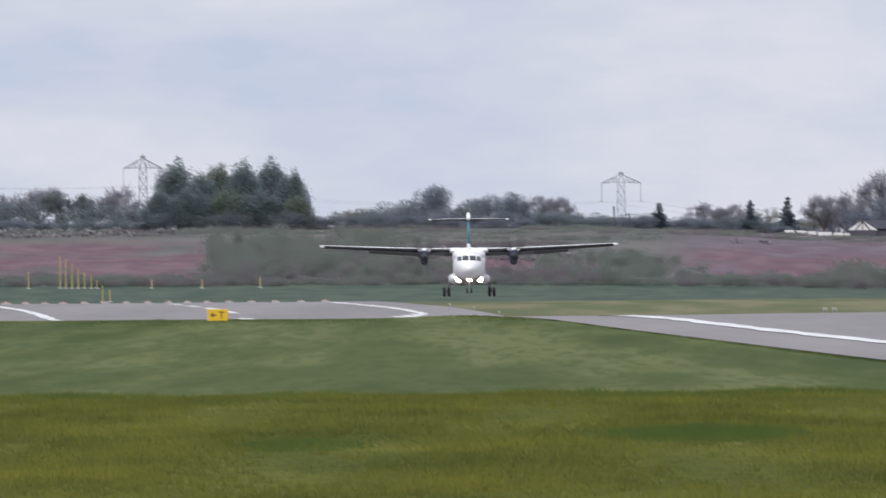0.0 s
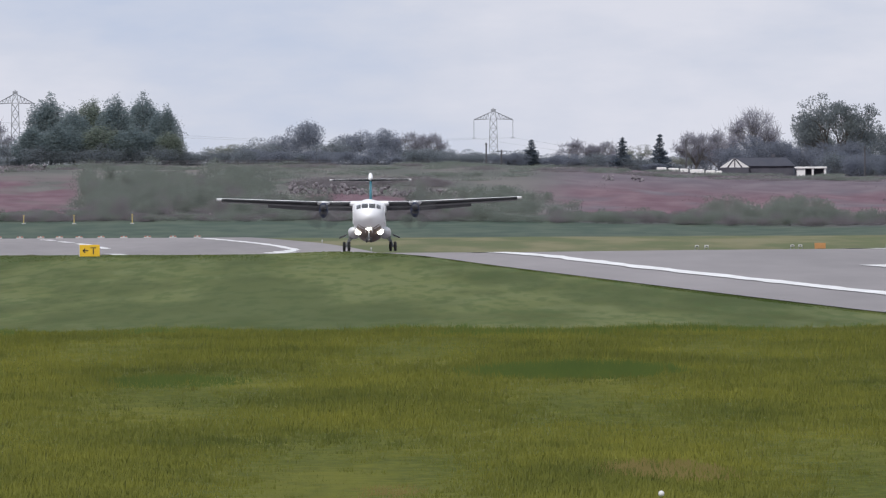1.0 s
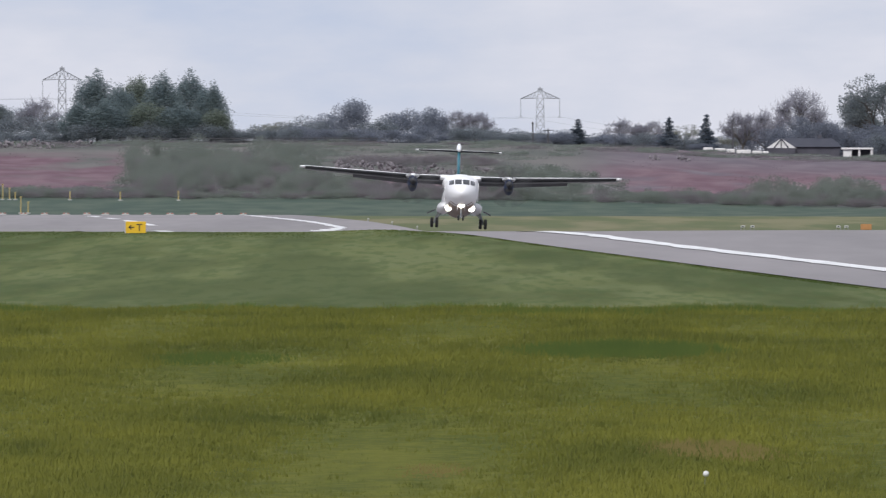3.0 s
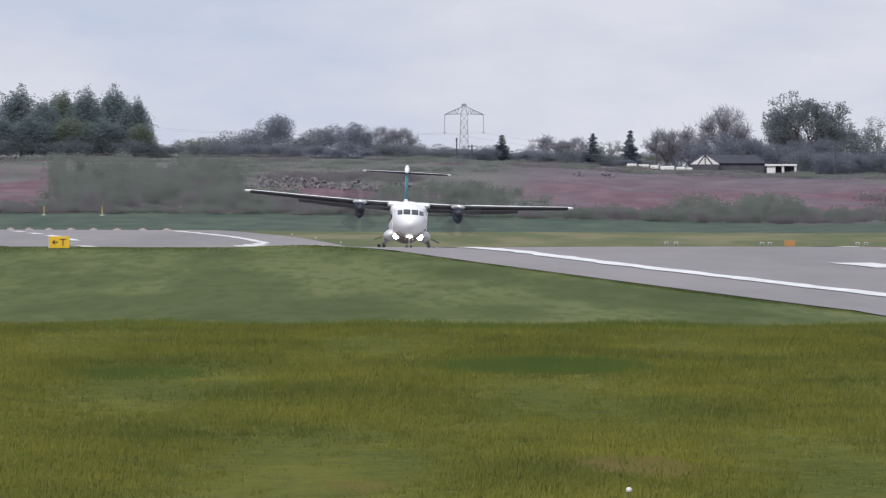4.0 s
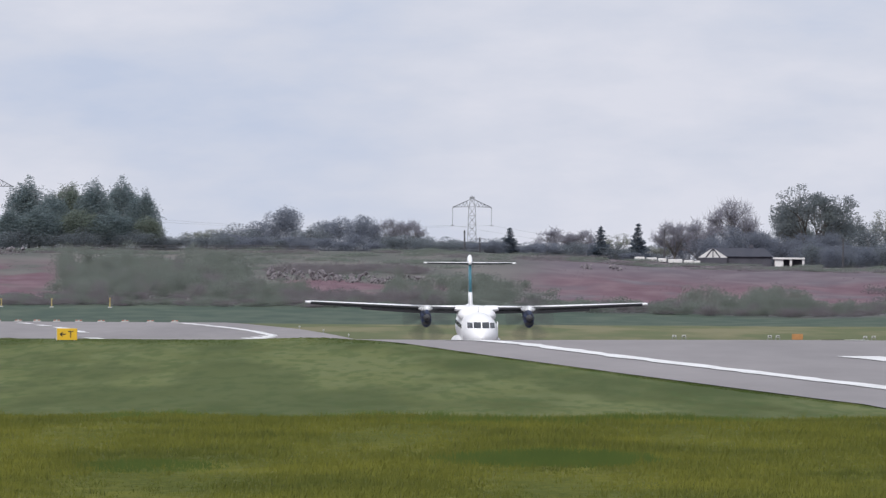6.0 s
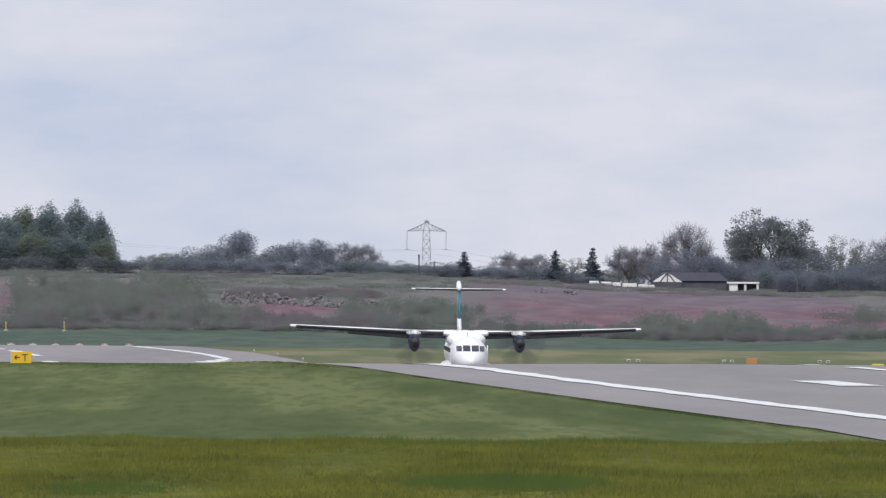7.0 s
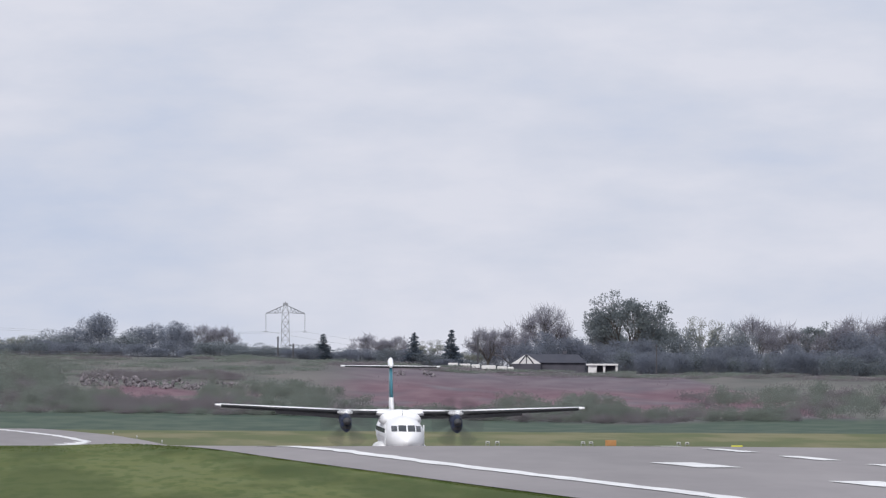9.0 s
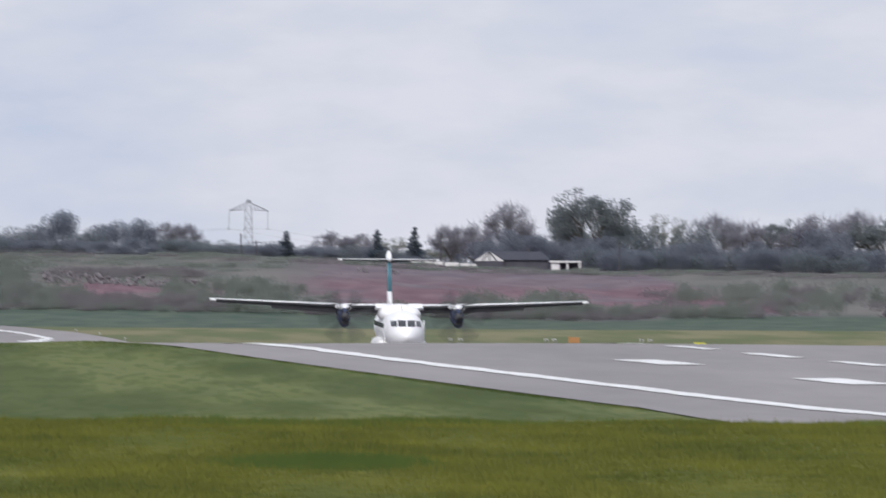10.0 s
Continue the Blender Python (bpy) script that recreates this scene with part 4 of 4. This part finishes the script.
    # gear
    for s in (-1, 1):
        spon = smooth(part("gear_fairing", loft(bmesh.new(), [ring(-3.6, 0.08, 0.08, 1.45, 18, s * 1.30), ring(-3.1, 0.34, 0.3, 1.42, 18, s * 1.34), ring(-1.8, 0.52, 0.44, 1.42, 18, s * 1.38), ring(1.2, 0.52, 0.44, 1.42, 18, s * 1.38), ring(2.8, 0.3, 0.3, 1.5, 18, s * 1.35), ring(3.6, 0.06, 0.06, 1.6, 18, s * 1.3)]), WHITE_PAINT, air, "white bulged gear fairing"))
        bm = bar(bmesh.new(), (s * 0.97, -3.72, 1.27), (s * 0.97, -3.0, 1.3), 0.27, 0.15, 16)
        part("lamp_housing", bm, STEEL, spon)
        bm = bar(bmesh.new(), (s * 0.97, -3.77, 1.27), (s * 0.97, -3.725, 1.27), 0.25, 0.26, 16)
        part("landing_light", bm, LAMP, spon, "lit landing light")
        leg = bmesh.new()
        bar(leg, (s * 1.55, 0.1, 1.5), (s * 2.0, 0, 0.45), 0.11, 0.09, 10)
        bar(leg, (s * 2.0, 0, 0.5), (s * 2.05, 0, 0.22), 0.08, 0.08, 10)
        bar(leg, (s * 1.4, 0.0, 1.15), (s * 2.0, 0, 0.4), 0.05, 0.05, 8)
        bar(leg, (s * 1.74, 0, 0.23), (s * 2.36, 0, 0.23), 0.06, 0.06, 8)
        part("main_gear_leg", leg, STEEL, air)
        wheel(s * 1.84, 0, 0.43, 0.25, air)
        wheel(s * 2.26, 0, 0.43, 0.25, air)
        bm = box(bmesh.new(), (0, 0, 0), (0.72, 1.5, 0.04), 0.012, Matrix.Translation((s * 2.35, 0, 1.14)) @ Euler((0, radians(s * 24), 0)).to_matrix().to_4x4())
        part("gear_door", bm, GREY_SHADE_PAINT, air, "open dark main gear door")
    leg = bmesh.new()
    bar(leg, (0, -9.3, 1.5), (0, -9.45, 0.13), 0.07, 0.06, 10)
    bar(leg, (-0.26, -9.45, 0.12), (0.26, -9.45, 0.12), 0.04, 0.04, 8)
    bar(leg, (0, -8.6, 1.2), (0, -9.42, 0.6), 0.035, 0.035, 8)
    nose_leg = part("nose_gear_leg", leg, STEEL, air)
    for s in (-1, 1):
        wheel(s * 0.19, -9.45, 0.24, 0.16, air, 0.12)
        bm = box(bmesh.new(), (s * 0.32, -9.3, 0.95), (0.03, 0.9, 0.42), 0.01)
        part("nose_gear_door", bm, WHITE_PAINT, air)
        bm = bar(bmesh.new(), (s * 0.12, -9.62, 1.08), (s * 0.12, -9.50, 1.08), 0.11, 0.08, 14)
        part("taxi_light", bm, LAMP, nose_leg, "lit taxi light")
    bm = bar(bmesh.new(), (0, -4.0, 3.84), (0, -3.9, 4.2), 0.03, 0.01, 6)
    part("antenna", bm, BLACK_PAINT, body)
    return air


airliner = build_airliner()


AIR_T = [0, 0.5, 1, 1.5, 2, 2.5, 3, 3.2, 4.3, 4.5, 5, 5.5, 7, 7.5, 8, 8.8, 10]
AIR_Y = [2050, 2030, 2004, 1978, 1955, 1929, 1902, 1892, 1850, 1842, 1825, 1807, 1742, 1720, 1696, 1662, 1614]
AIR_W = [97.73, 98.01, 98.06, 97.93, 97.68, 97.2, 96.66, 96.54, 96.67, 96.92, 97.1, 97.37, 97.84, 98.08, 98.08, 98.33, 98.58]
AIR_YAW = [0.45, 0.25, -0.15, -0.15, 0.1, 0.8, 1.15, 1.3, 1.4, 1.6, 1.95, 2.35, 2.3, 2.4, 2.6, 2.7, 2.8]


def air_row(t, pitch, bank, up=None):
    y, w, yaw = (float(np.interp(t, AIR_T, v)) for v in (AIR_Y, AIR_W, AIR_YAW))
    x = w - 0.05443 * y
    z = float(ground_z(x, y)) + 0.055 + DROP if up is None else EYE + up
    return (t, pose(x, y, z, -pitch, bank, yaw))


AIR_ROWS = [air_row(0.0, 1.63, -0.06, -10.98), air_row(0.5, 2.97, 0.08, -11.73), air_row(1.0, 4.56, -0.1, -12.37), air_row(1.5, 5.3, 0.25, -12.4), air_row(2.0, 5.0, 0.6, -12.03),
            air_row(2.5, 4.8, 1.45, -11.74), air_row(3.0, 3.86, 2.35, -11.62), air_row(3.2, 3.3, 2.6, -11.63), air_row(3.8, 2.4, 3.0, -12.2), air_row(4.3, 1.9, 2.9, -12.58), air_row(4.5, 1.15, 2.5, -12.75),
            air_row(5.0, -0.9, 1.6, -12.69), air_row(5.5, -2.0, 0.1, -12.81), air_row(6.0, -1.7, 0.1, -12.82), air_row(6.5, -1.2, 0.2, -12.77), air_row(7.0, -0.85, 0.3, -12.66), air_row(7.5, -0.75, 0.25, -12.46), air_row(8.0, -0.9, 0.5, -12.28), air_row(8.8, -0.8, 0.3, -12.05), air_row(9.4, -0.8, 0.2, -11.85), air_row(10.0, -0.8, 0.2, -11.6)]


# ---- airfield furniture ----
def direction_sign():
    th = tagged(new("taxiway_sign"), "yellow taxiway sign with a black arrow and letter", "sign")
    part("cabinet", box(bmesh.new(), (0, 0, 0.52), (1.22, 0.16, 0.72), 0.02), SIGN_YELLOW, th)
    for s in (-1, 1):
        part("post", bar(bmesh.new(), (s * 0.42, 0, -0.1), (s * 0.42, 0, 0.2), 0.04, None, 8), STEEL, th)
    part("side_trim", box(bmesh.new(), (-0.63, 0, 0.52), (0.05, 0.18, 0.76), 0.01), PALE, th, "pale end cap")
    a = bmesh.new()
    box(a, (-0.24, -0.088, 0.52), (0.32, 0.012, 0.06))
    for k in (1, -1):
        box(a, (0, 0, 0), (0.20, 0.012, 0.06), 0, Matrix.Translation((-0.34, -0.088, 0.52 + k * 0.06)) @ Euler((0, radians(-k * 42), 0)).to_matrix().to_4x4())
    part("arrow", a, BLACK_PAINT, th, "black arrow")
    cu = bpy.data.curves.new("letter", "FONT")
    cu.body, cu.size, cu.extrude, cu.align_x = "T", 0.6, 0.006, "CENTER"
    tmp = bpy.data.objects.new("letter", cu)
    me = bpy.data.meshes.new_from_object(tmp)
    bpy.data.objects.remove(tmp)
    me.materials.append(BLACK_PAINT)
    lt = new("letter", me)
    lt.parent = th
    lt.matrix_basis = pose(0.22, -0.09, 0.31, 90, 0, 0)
    lt["label"] = "black letter T"
    return th


sg = direction_sign()
sg.matrix_basis = Matrix.Translation(on_ground(-715.5, 1334, 0.11)) @ Matrix.Diagonal((0.98, 1, 0.96, 1))


def end_light():
    th = tagged(new("runway_end_light"), "low runway end light with red lens on pale base", "airfield light", "runway end lights")
    part("base", box(bmesh.new(), (0, 0, 0.08), (1.5, 0.5, 0.2), 0.04), PALE, th)
    for s in (-1, 1):
        part("lens", box(bmesh.new(), (s * 0.42, 0, 0.27), (0.42, 0.3, 0.22), 0.05), RED_LENS, th, "red-orange lens")
    part("cap", box(bmesh.new(), (0, 0, 0.26), (0.3, 0.3, 0.24), 0.05), PALE, th)
    return th


el = end_light()
for i, xr in enumerate([-1090, -1055, -1021, -989, -951, -914, -877, -839, -802, -769, -734, -695, -655, -613, -568, -525]):
    m = Matrix.Translation(on_ground(xr, 2907, -0.02)) @ Matrix.Diagonal((0.8, 0.8, 0.85, 1))
    if i:
        copy_thing(el, m)
    else:
        el.matrix_basis = m


def light_pole(height):
    th = tagged(new("approach_light_pole"), "slender yellow approach light pole standing in grass", "light pole", "approach light poles")
    part("mast", bar(bmesh.new(), (0, 0, -0.2), (0, 0, height), 0.085, 0.065, 8), POLE_YELLOW, th)
    part("lamp_head", box(bmesh.new(), (0, 0, height + 0.08), (0.26, 0.2, 0.16), 0.03), POLE_YELLOW, th)
    part("footing", bar(bmesh.new(), (0, 0, -0.1), (0, 0, 0.15), 0.3, 0.3, 10), PALE, th)
    return th


# bearing, height line of the top and of the foot
POLES = [(-1050, 160, 187), (-994, 133, 188), (-984, 138, 188), (-973, 146, 189), (-962, 154, 189), (-951, 162, 189), (-939, 169, 190), (-929, 177, 190), (-919, 185, 207), (-906, 194, 209), (-832, 177, 189), (-743, 178, 190), (-640, 178, 191)]
for xr, rt, rb in POLES:
    y = 2930 if rb > 200 else 3170
    p = on_ground(xr, y)
    light_pole(max(0.8, EYE - (rt + LEAN(xr)) * y / F - p.z)).matrix_basis = Matrix.Translation(p)


def papi():
    th = tagged(new("approach_slope_light"), "pale slope indicator light box on short legs", "airfield light", "slope indicator lights")
    part("housing", box(bmesh.new(), (0, 0, 0.55), (0.46, 0.8, 0.26), 0.05), PALE, th)
    part("lens", box(bmesh.new(), (0, -0.41, 0.55), (0.22, 0.03, 0.1), 0.01), GLASS, th)
    for a in (-0.22, 0.22):
        for b in (-0.3, 0.3):
            part("leg", bar(bmesh.new(), (a, b, -0.1), (a, b, 0.45), 0.04, None, 6), STEEL, th)
    return th


pp = papi()
first = True
for xr in (359, 376, 528, 542, 697, 712):
    m = Matrix.Translation(on_ground(xr, 2570))
    if first:
        pp.matrix_basis = m
        first = False
    else:
        copy_thing(pp, m)

th = tagged(new("marker_board"), "orange marker board on short legs in dry grass", "marker")
part("board", box(bmesh.new(), (0, 0, 0.62), (1.25, 0.1, 0.66), 0.03), ORANGE, th)
for s in (-0.5, 0.5):
    part("leg", bar(bmesh.new(), (s, 0.02, -0.1), (s, 0.02, 0.4), 0.04, None, 6), STEEL, th)
th.matrix_basis = Matrix.Translation(on_ground(577, 2560))
th = tagged(new("distance_sign"), "low yellow airfield sign with dark bars", "sign")
part("cabinet", box(bmesh.new(), (0, 0, 0.4), (1.6, 0.2, 0.6), 0.03), mat("lime_yellow_sign", (0.62, 0.58, 0.05), (0.5, 0.48, 0.06), scale=2, rough=0.5), th)
part("lettering_bar", box(bmesh.new(), (0.1, -0.105, 0.38), (0.9, 0.02, 0.2)), BLACK_PAINT, th)
for s in (-0.5, 0.5):
    part("post", bar(bmesh.new(), (s, 0, -0.1), (s, 0, 0.15), 0.05, None, 6), STEEL, th)
th.matrix_basis = Matrix.Translation(on_ground(800, 2545)) @ Matrix.Diagonal((0.8, 0.8, 0.75, 1))


def edge_light():
    th = tagged(new("runway_edge_light"), "small white runway edge light on a stalk", "airfield light", "runway edge lights")
    part("stalk", bar(bmesh.new(), (0, 0, -0.05), (0, 0, 0.25), 0.05, 0.04, 8), STEEL, th)
    part("globe", bar(bmesh.new(), (0, 0, 0.25), (0, 0, 0.42), 0.1, 0.06, 10), PALE, th)
    return th


eg = edge_light()
for i, (w, y) in enumerate([(126.9, 2590), (126.9, 2650), (126.9, 2710)]):
    x = w - 0.05443 * y
    m = Matrix.Translation((x, y, float(ground_z(x, y))))
    if i:
        copy_thing(eg, m)
    else:
        eg.matrix_basis = m


# ---- pylons and wires on the skyline ----
def pylon():
    th = tagged(new("pylon"), "grey lattice steel power pylon with drooping crossarms", "pylon", "power pylons")
    u = 4600 / F
    body = bmesh.new()
    lv = [(4, 2.5), (18, 6.0), (34, 6.3), (50, 6.8), (66, 7.3), (84, 8.0), (104, 8.8), (126, 10)]
    pts = []
    for r, h in lv:
        pts.append([Vector((sx * h * u, sy * h * u, -r * u)) for sx, sy in ((-1, -1), (1, -1), (1, 1), (-1, 1))])
    for a, b in zip(pts, pts[1:]):
        for i in range(4):
            bar(body, a[i], b[i], 0.085, None, 4)
            bar(body, a[i], b[(i + 1) % 4], 0.05, None, 4)
            bar(body, a[(i + 1) % 4], b[i], 0.05, None, 4)
            bar(body, b[i], b[(i + 1) % 4], 0.045, None, 4)
    part("tower", body, GALV, th)
    peak = bmesh.new()
    for i in range(4):
        bar(peak, (0, 0, 0.2), pts[0][i], 0.08, None, 4)
    box(peak, (0, 0, -0.3), (1.0, 0.5, 0.5))
    part("peak", peak, GALV, th)
    for s in (-1, 1):
        arm = bmesh.new()
        tip = Vector((s * 34.5 * u, 0, -19 * u))
        for sy in (-1, 1):
            bar(arm, (s * 3 * u, sy * 0.35, -5 * u), tip, 0.075, None, 4)
            bar(arm, (s * 7.5 * u, sy * 0.8, -18 * u), tip, 0.06, None, 4)
        for k in range(1, 5):
            f = k / 5
            top = Vector((s * 3 * u, 0, -5 * u)).lerp(tip, f)
            low = Vector((s * 7.5 * u, 0, -18 * u)).lerp(tip, f)
            bar(arm, top, low, 0.045, None, 4)
            low2 = Vector((s * 7.5 * u, 0, -18 * u)).lerp(tip, f - 0.2)
            bar(arm, top, low2, 0.04, None, 4)
        a = part("crossarm", arm, GALV, th)
        ins = bmesh.new()
        for k in range(9):
            bar(ins, tip + Vector((0, 0, -0.15 - k * 0.4)), tip + Vector((0, 0, -0.42 - k * 0.4)), 0.11, 0.06, 6)
        box(ins, tip + Vector((0, 0, -3.75)), (0.9, 0.2, 0.12))
        part("insulator_string", ins, GALV, a)
    return th


def ground_at(x, y):
    return float(ground_z(x, y))


py_r = pylon()
py_r.matrix_basis = Matrix.Translation((0, 4600, EYE))
py_l = copy_thing(py_r, Matrix.Translation((-846 * 4600 / F, 4600, EYE + 36 * 4600 / F)) @ Matrix.Diagonal((1.0, 1.0, 1.2, 1)))


def wire(points, r=0.03):
    cu = bmesh.new()
    for a, b in zip(points, points[1:]):
        bar(cu, a, b, r, None, 4)
    return tagged(part("power_line", cu, WIRE), "thin pale overhead power line between pylons", "power line", "power lines")


def span(x0, r0, x1, r1, sag, r=0.022):
    u = 4600 / F
    pts = []
    for i in range(17):
        f = i / 16
        pts.append(Vector(((x0 + (x1 - x0) * f) * u, 4600, EYE - (r0 + (r1 - r0) * f + sag * 4 * f * (1 - f)) * u)))
    wire(pts, r)


for s in (-1, 1):
    span(-846 + s * 34, 18, s * 34, 51, 18)
    span(s * 34, 51, s * 34 + 620, 118, 10)
for s in (-1, 1):
    span(-1500 + s * 34, -10, -846 + s * 34, 18, 14)

# ---- poles, fence, rubble and houses on the bank ----


def telegraph(xr, top, y, arm):
    p = on_ground(xr, y)
    h = EYE - top * y / F - p.z
    t = tagged(new("telegraph_pole"), "dark timber telegraph pole on the bank", "utility pole", "telegraph poles")
    part("mast", bar(bmesh.new(), (0, 0, -0.3), (0, 0, h), 0.14, 0.1, 8), TIMBER, t)
    part("crossarm", box(bmesh.new(), (0, 0, h - 0.25), (arm, 0.1, 0.12), 0.02), TIMBER, t)
    t.matrix_basis = Matrix.Translation(p)


telegraph(-13, 60, 3475, 0.4)
telegraph(14, 72, 3480, 1.6)
telegraph(341, 56, 3480, 0.5)
telegraph(657, 70, 3470, 0.4)

fence = tagged(new("rail_fence"), "weathered timber rail fence along the bank top", "fence")
for i in range(26):
    p = on_ground(-740 + i * 18, 3455)
    part("post", box(bmesh.new(), p + Vector((0, 0, 0.45)), (0.14, 0.12, 1.1), 0.02), TIMBER, fence)
    if i:
        for h in (0.45, 0.85):
            bm = bar(bmesh.new(), last + Vector((0, -0.08, h)), p + Vector((0, -0.08, h)), 0.06, None, 4)
            part("rail", bm, TIMBER, fence)
    last = p


def rock_mesh(seed):
    r = random.Random(seed)
    bm = bmesh.new()
    bmesh.ops.create_icosphere(bm, subdivisions=1, radius=0.5)
    for v in bm.verts:
        v.co = Vector((v.co.x * r.uniform(0.6, 1.35), v.co.y * r.uniform(0.6, 1.2), v.co.z * r.uniform(0.5, 1.2)))
    me = bpy.data.meshes.new("rock")
    bm.to_mesh(me)
    bm.free()
    me.materials.append(STONE)
    return me


ROCKS = [rock_mesh(i) for i in range(7)]


def rubble(x0, x1, count, y, hump, label, smax=1.3):
    p0 = on_ground((x0 + x1) / 2, y)
    t = tagged(new("rubble_pile"), label, "rubble")
    t.location = p0
    for _ in range(count):
        xr = trng.uniform(x0, x1)
        f = (xr - x0) / (x1 - x0)
        yy = y + trng.uniform(-6, 6)
        h = trng.random() ** 1.4 * hump * (0.35 + 0.65 * abs(math.sin(f * 9.0 + 0.6)))
        p = on_ground(xr, yy)
        o = new("rock", trng.choice(ROCKS))
        o.parent = t
        s = trng.uniform(0.22, smax * 0.7)
        o.matrix_basis = Matrix.LocRotScale(p - p0 + Vector((0, 0, h + 0.1 * s)), Euler((trng.random() * 3, trng.random() * 3, trng.random() * 6)), (s, s, s * trng.uniform(0.5, 1.0)))


rubble(-362, -300, 64, 3322, 1.5, "heap of broken grey concrete rubble on red earth")
rubble(-300, -66, 240, 3318, 1.3, "long bank of broken grey and pink rubble")
rubble(-1105, -860, 150, 3440, 1.2, "long heap of pale broken rubble below the trees")
rubble(-835, -790, 18, 3450, 0.9, "small heap of broken rubble beside the trees")
rubble(194, 214, 12, 3411, 0.5, "small heap of dark stones on the mound", 1.2)
rubble(242, 264, 16, 3411, 0.6, "small heap of dark stones on the mound", 1.2)


def house(xr0, xr1, y, wall_h, roof_h, gable_mat, roof_mat, wall_mat, label, nwin):
    p = on_ground((xr0 + xr1) / 2, y)
    L = (xr1 - xr0) * y / F
    D = 7.0
    t = tagged(new("house"), label, "house")
    part("wall", box(bmesh.new(), (0, 0, wall_h / 2 - 0.3), (L, D, wall_h + 0.6), 0.03), wall_mat, t)
    bm = bmesh.new()
    e = 0.35
    loft(bm, [[(-L / 2 - e, -D / 2 - e, wall_h), (-L / 2 - e, D / 2 + e, wall_h), (-L / 2 + L * 0.05, 0, wall_h + roof_h)], [(L / 2 + e, -D / 2 - e, wall_h), (L / 2 + e, D / 2 + e, wall_h), (L / 2 - L * 0.1, 0, wall_h + roof_h)]])
    roof = part("roof", bm, roof_mat, t, "dark slate roof")
    part("chimney", box(bmesh.new(), (L * 0.2, 0.3, wall_h + roof_h), (0.6, 0.6, 1.0), 0.03), DARK_WALL, roof)
    for i in range(nwin):
        w = part("window", box(bmesh.new(), (-L / 2 + L * (i + 0.5) / nwin, -D / 2 - 0.02, wall_h * 0.55), (0.9, 0.08, 0.8), 0.02), RENDER_WHITE, t)
        part("pane", box(bmesh.new(), (-L / 2 + L * (i + 0.5) / nwin, -D / 2 - 0.07, wall_h * 0.55), (0.72, 0.03, 0.62)), GLASS, w)
    t.matrix_basis = Matrix.Translation(p)
    return t


hs = house(412, 530, 3480, 1.5, 1.3, RENDER_WHITE, SLATE, DARK_WALL, "long dark-roofed bungalow with a white gable", 0)
gb = bmesh.new()
loft(gb, [[(-2.3, -4.6, 1.3), (2.3, -4.6, 1.3), (0, -4.6, 2.8)], [(-2.3, -3.4, 1.3), (2.3, -3.4, 1.3), (0, -3.4, 2.8)]])
g0 = part("gable", gb, RENDER_WHITE, hs, "white rendered gable")
g0.location = (-3.9, 0, 0.0)
gb = bmesh.new()
for k in (-1, 1):
    bar(gb, (0, -4.66, 2.75), (k * 1.1, -4.66, 1.35), 0.09, None, 4)
bar(gb, (0, -4.66, 2.7), (0, -4.66, 1.35), 0.08, None, 4)
gt = part("gable_timber", gb, DARK_WALL, g0)
gb = box(bmesh.new(), (0, -4.0, 0.5), (4.4, 1.2, 1.7), 0.03)
gw = part("porch_wall", gb, DARK_WALL, hs)
gw.location = (-3.9, 0, 0)

sh = tagged(new("shed"), "low white open-fronted shed with a flat roof", "shed")
part("roof", box(bmesh.new(), (0, 0, 1.35), (4.9, 3.2, 0.28), 0.04), RENDER_WHITE, sh)
part("wall", box(bmesh.new(), (-1.5, 0, 0.5), (1.3, 2.6, 1.6), 0.03), RENDER_WHITE, sh)
part("back_wall", box(bmesh.new(), (0, 1.3, 0.5), (4.6, 0.15, 1.6), 0.03), DARK_WALL, sh)
for x in (0.3, 2.2):
    part("post", box(bmesh.new(), (x, -1.3, 0.5), (0.35, 0.15, 1.6), 0.02), RENDER_WHITE, sh)
sh.matrix_basis = Matrix.Translation(on_ground(561, 3470))


def caravan(L):
    t = tagged(new("caravan"), "low white static caravan parked on the bank top", "caravan", "white caravans")
    part("body", box(bmesh.new(), (0, 0, 0.42), (L, 2.2, 0.6), 0.12), RENDER_WHITE, t)
    for s in (-1, 1):
        part("wheel", bar(bmesh.new(), (s * L * 0.25, -1.0, 0.22), (s * L * 0.25, -0.8, 0.22), 0.26, None, 12), TYRE, t)
    return t


for xr, L in ((297, 1.5), (318, 1.7), (337, 1.3), (360, 2.2), (384, 1.5), (399, 0.9)):
    caravan(L).matrix_basis = Matrix.Translation(on_ground(xr, 3470))

# ---- small things in the meadow ----


def seed_head(xr, y, h):
    t = tagged(new("dandelion"), "white dandelion seed head on a thin stalk in grass", "flower", "dandelions")
    part("stalk", bar(bmesh.new(), (0, 0, 0), (0.01, 0, h), 0.003, 0.003, 5), LEAF_NEW, t)
    bm = bmesh.new()
    bmesh.ops.create_icosphere(bm, subdivisions=2, radius=0.02, matrix=Matrix.Translation((0.01, 0, h + 0.012)))
    part("seed_ball", bm, RENDER_WHITE, t)
    t.matrix_basis = Matrix.Translation(on_ground(xr, y))


seed_head(291, 142.0, 0.062)


# ---- motion ----
def motions():
    walk(airliner, AIR_ROWS)
    frames_n = 301
    for ob, s, is_prop in SPINS:
        base = ob.matrix_basis.copy()
        rows = []
        for i in range(frames_n):
            a = 86.0 * i
            rows.append((i / 30, base @ (pose(0, 0, 0, 0, a, 0) if is_prop else pose(0, 0, 0, 64.0 * i, 0, 0))))
        walk(ob, rows)


motions()
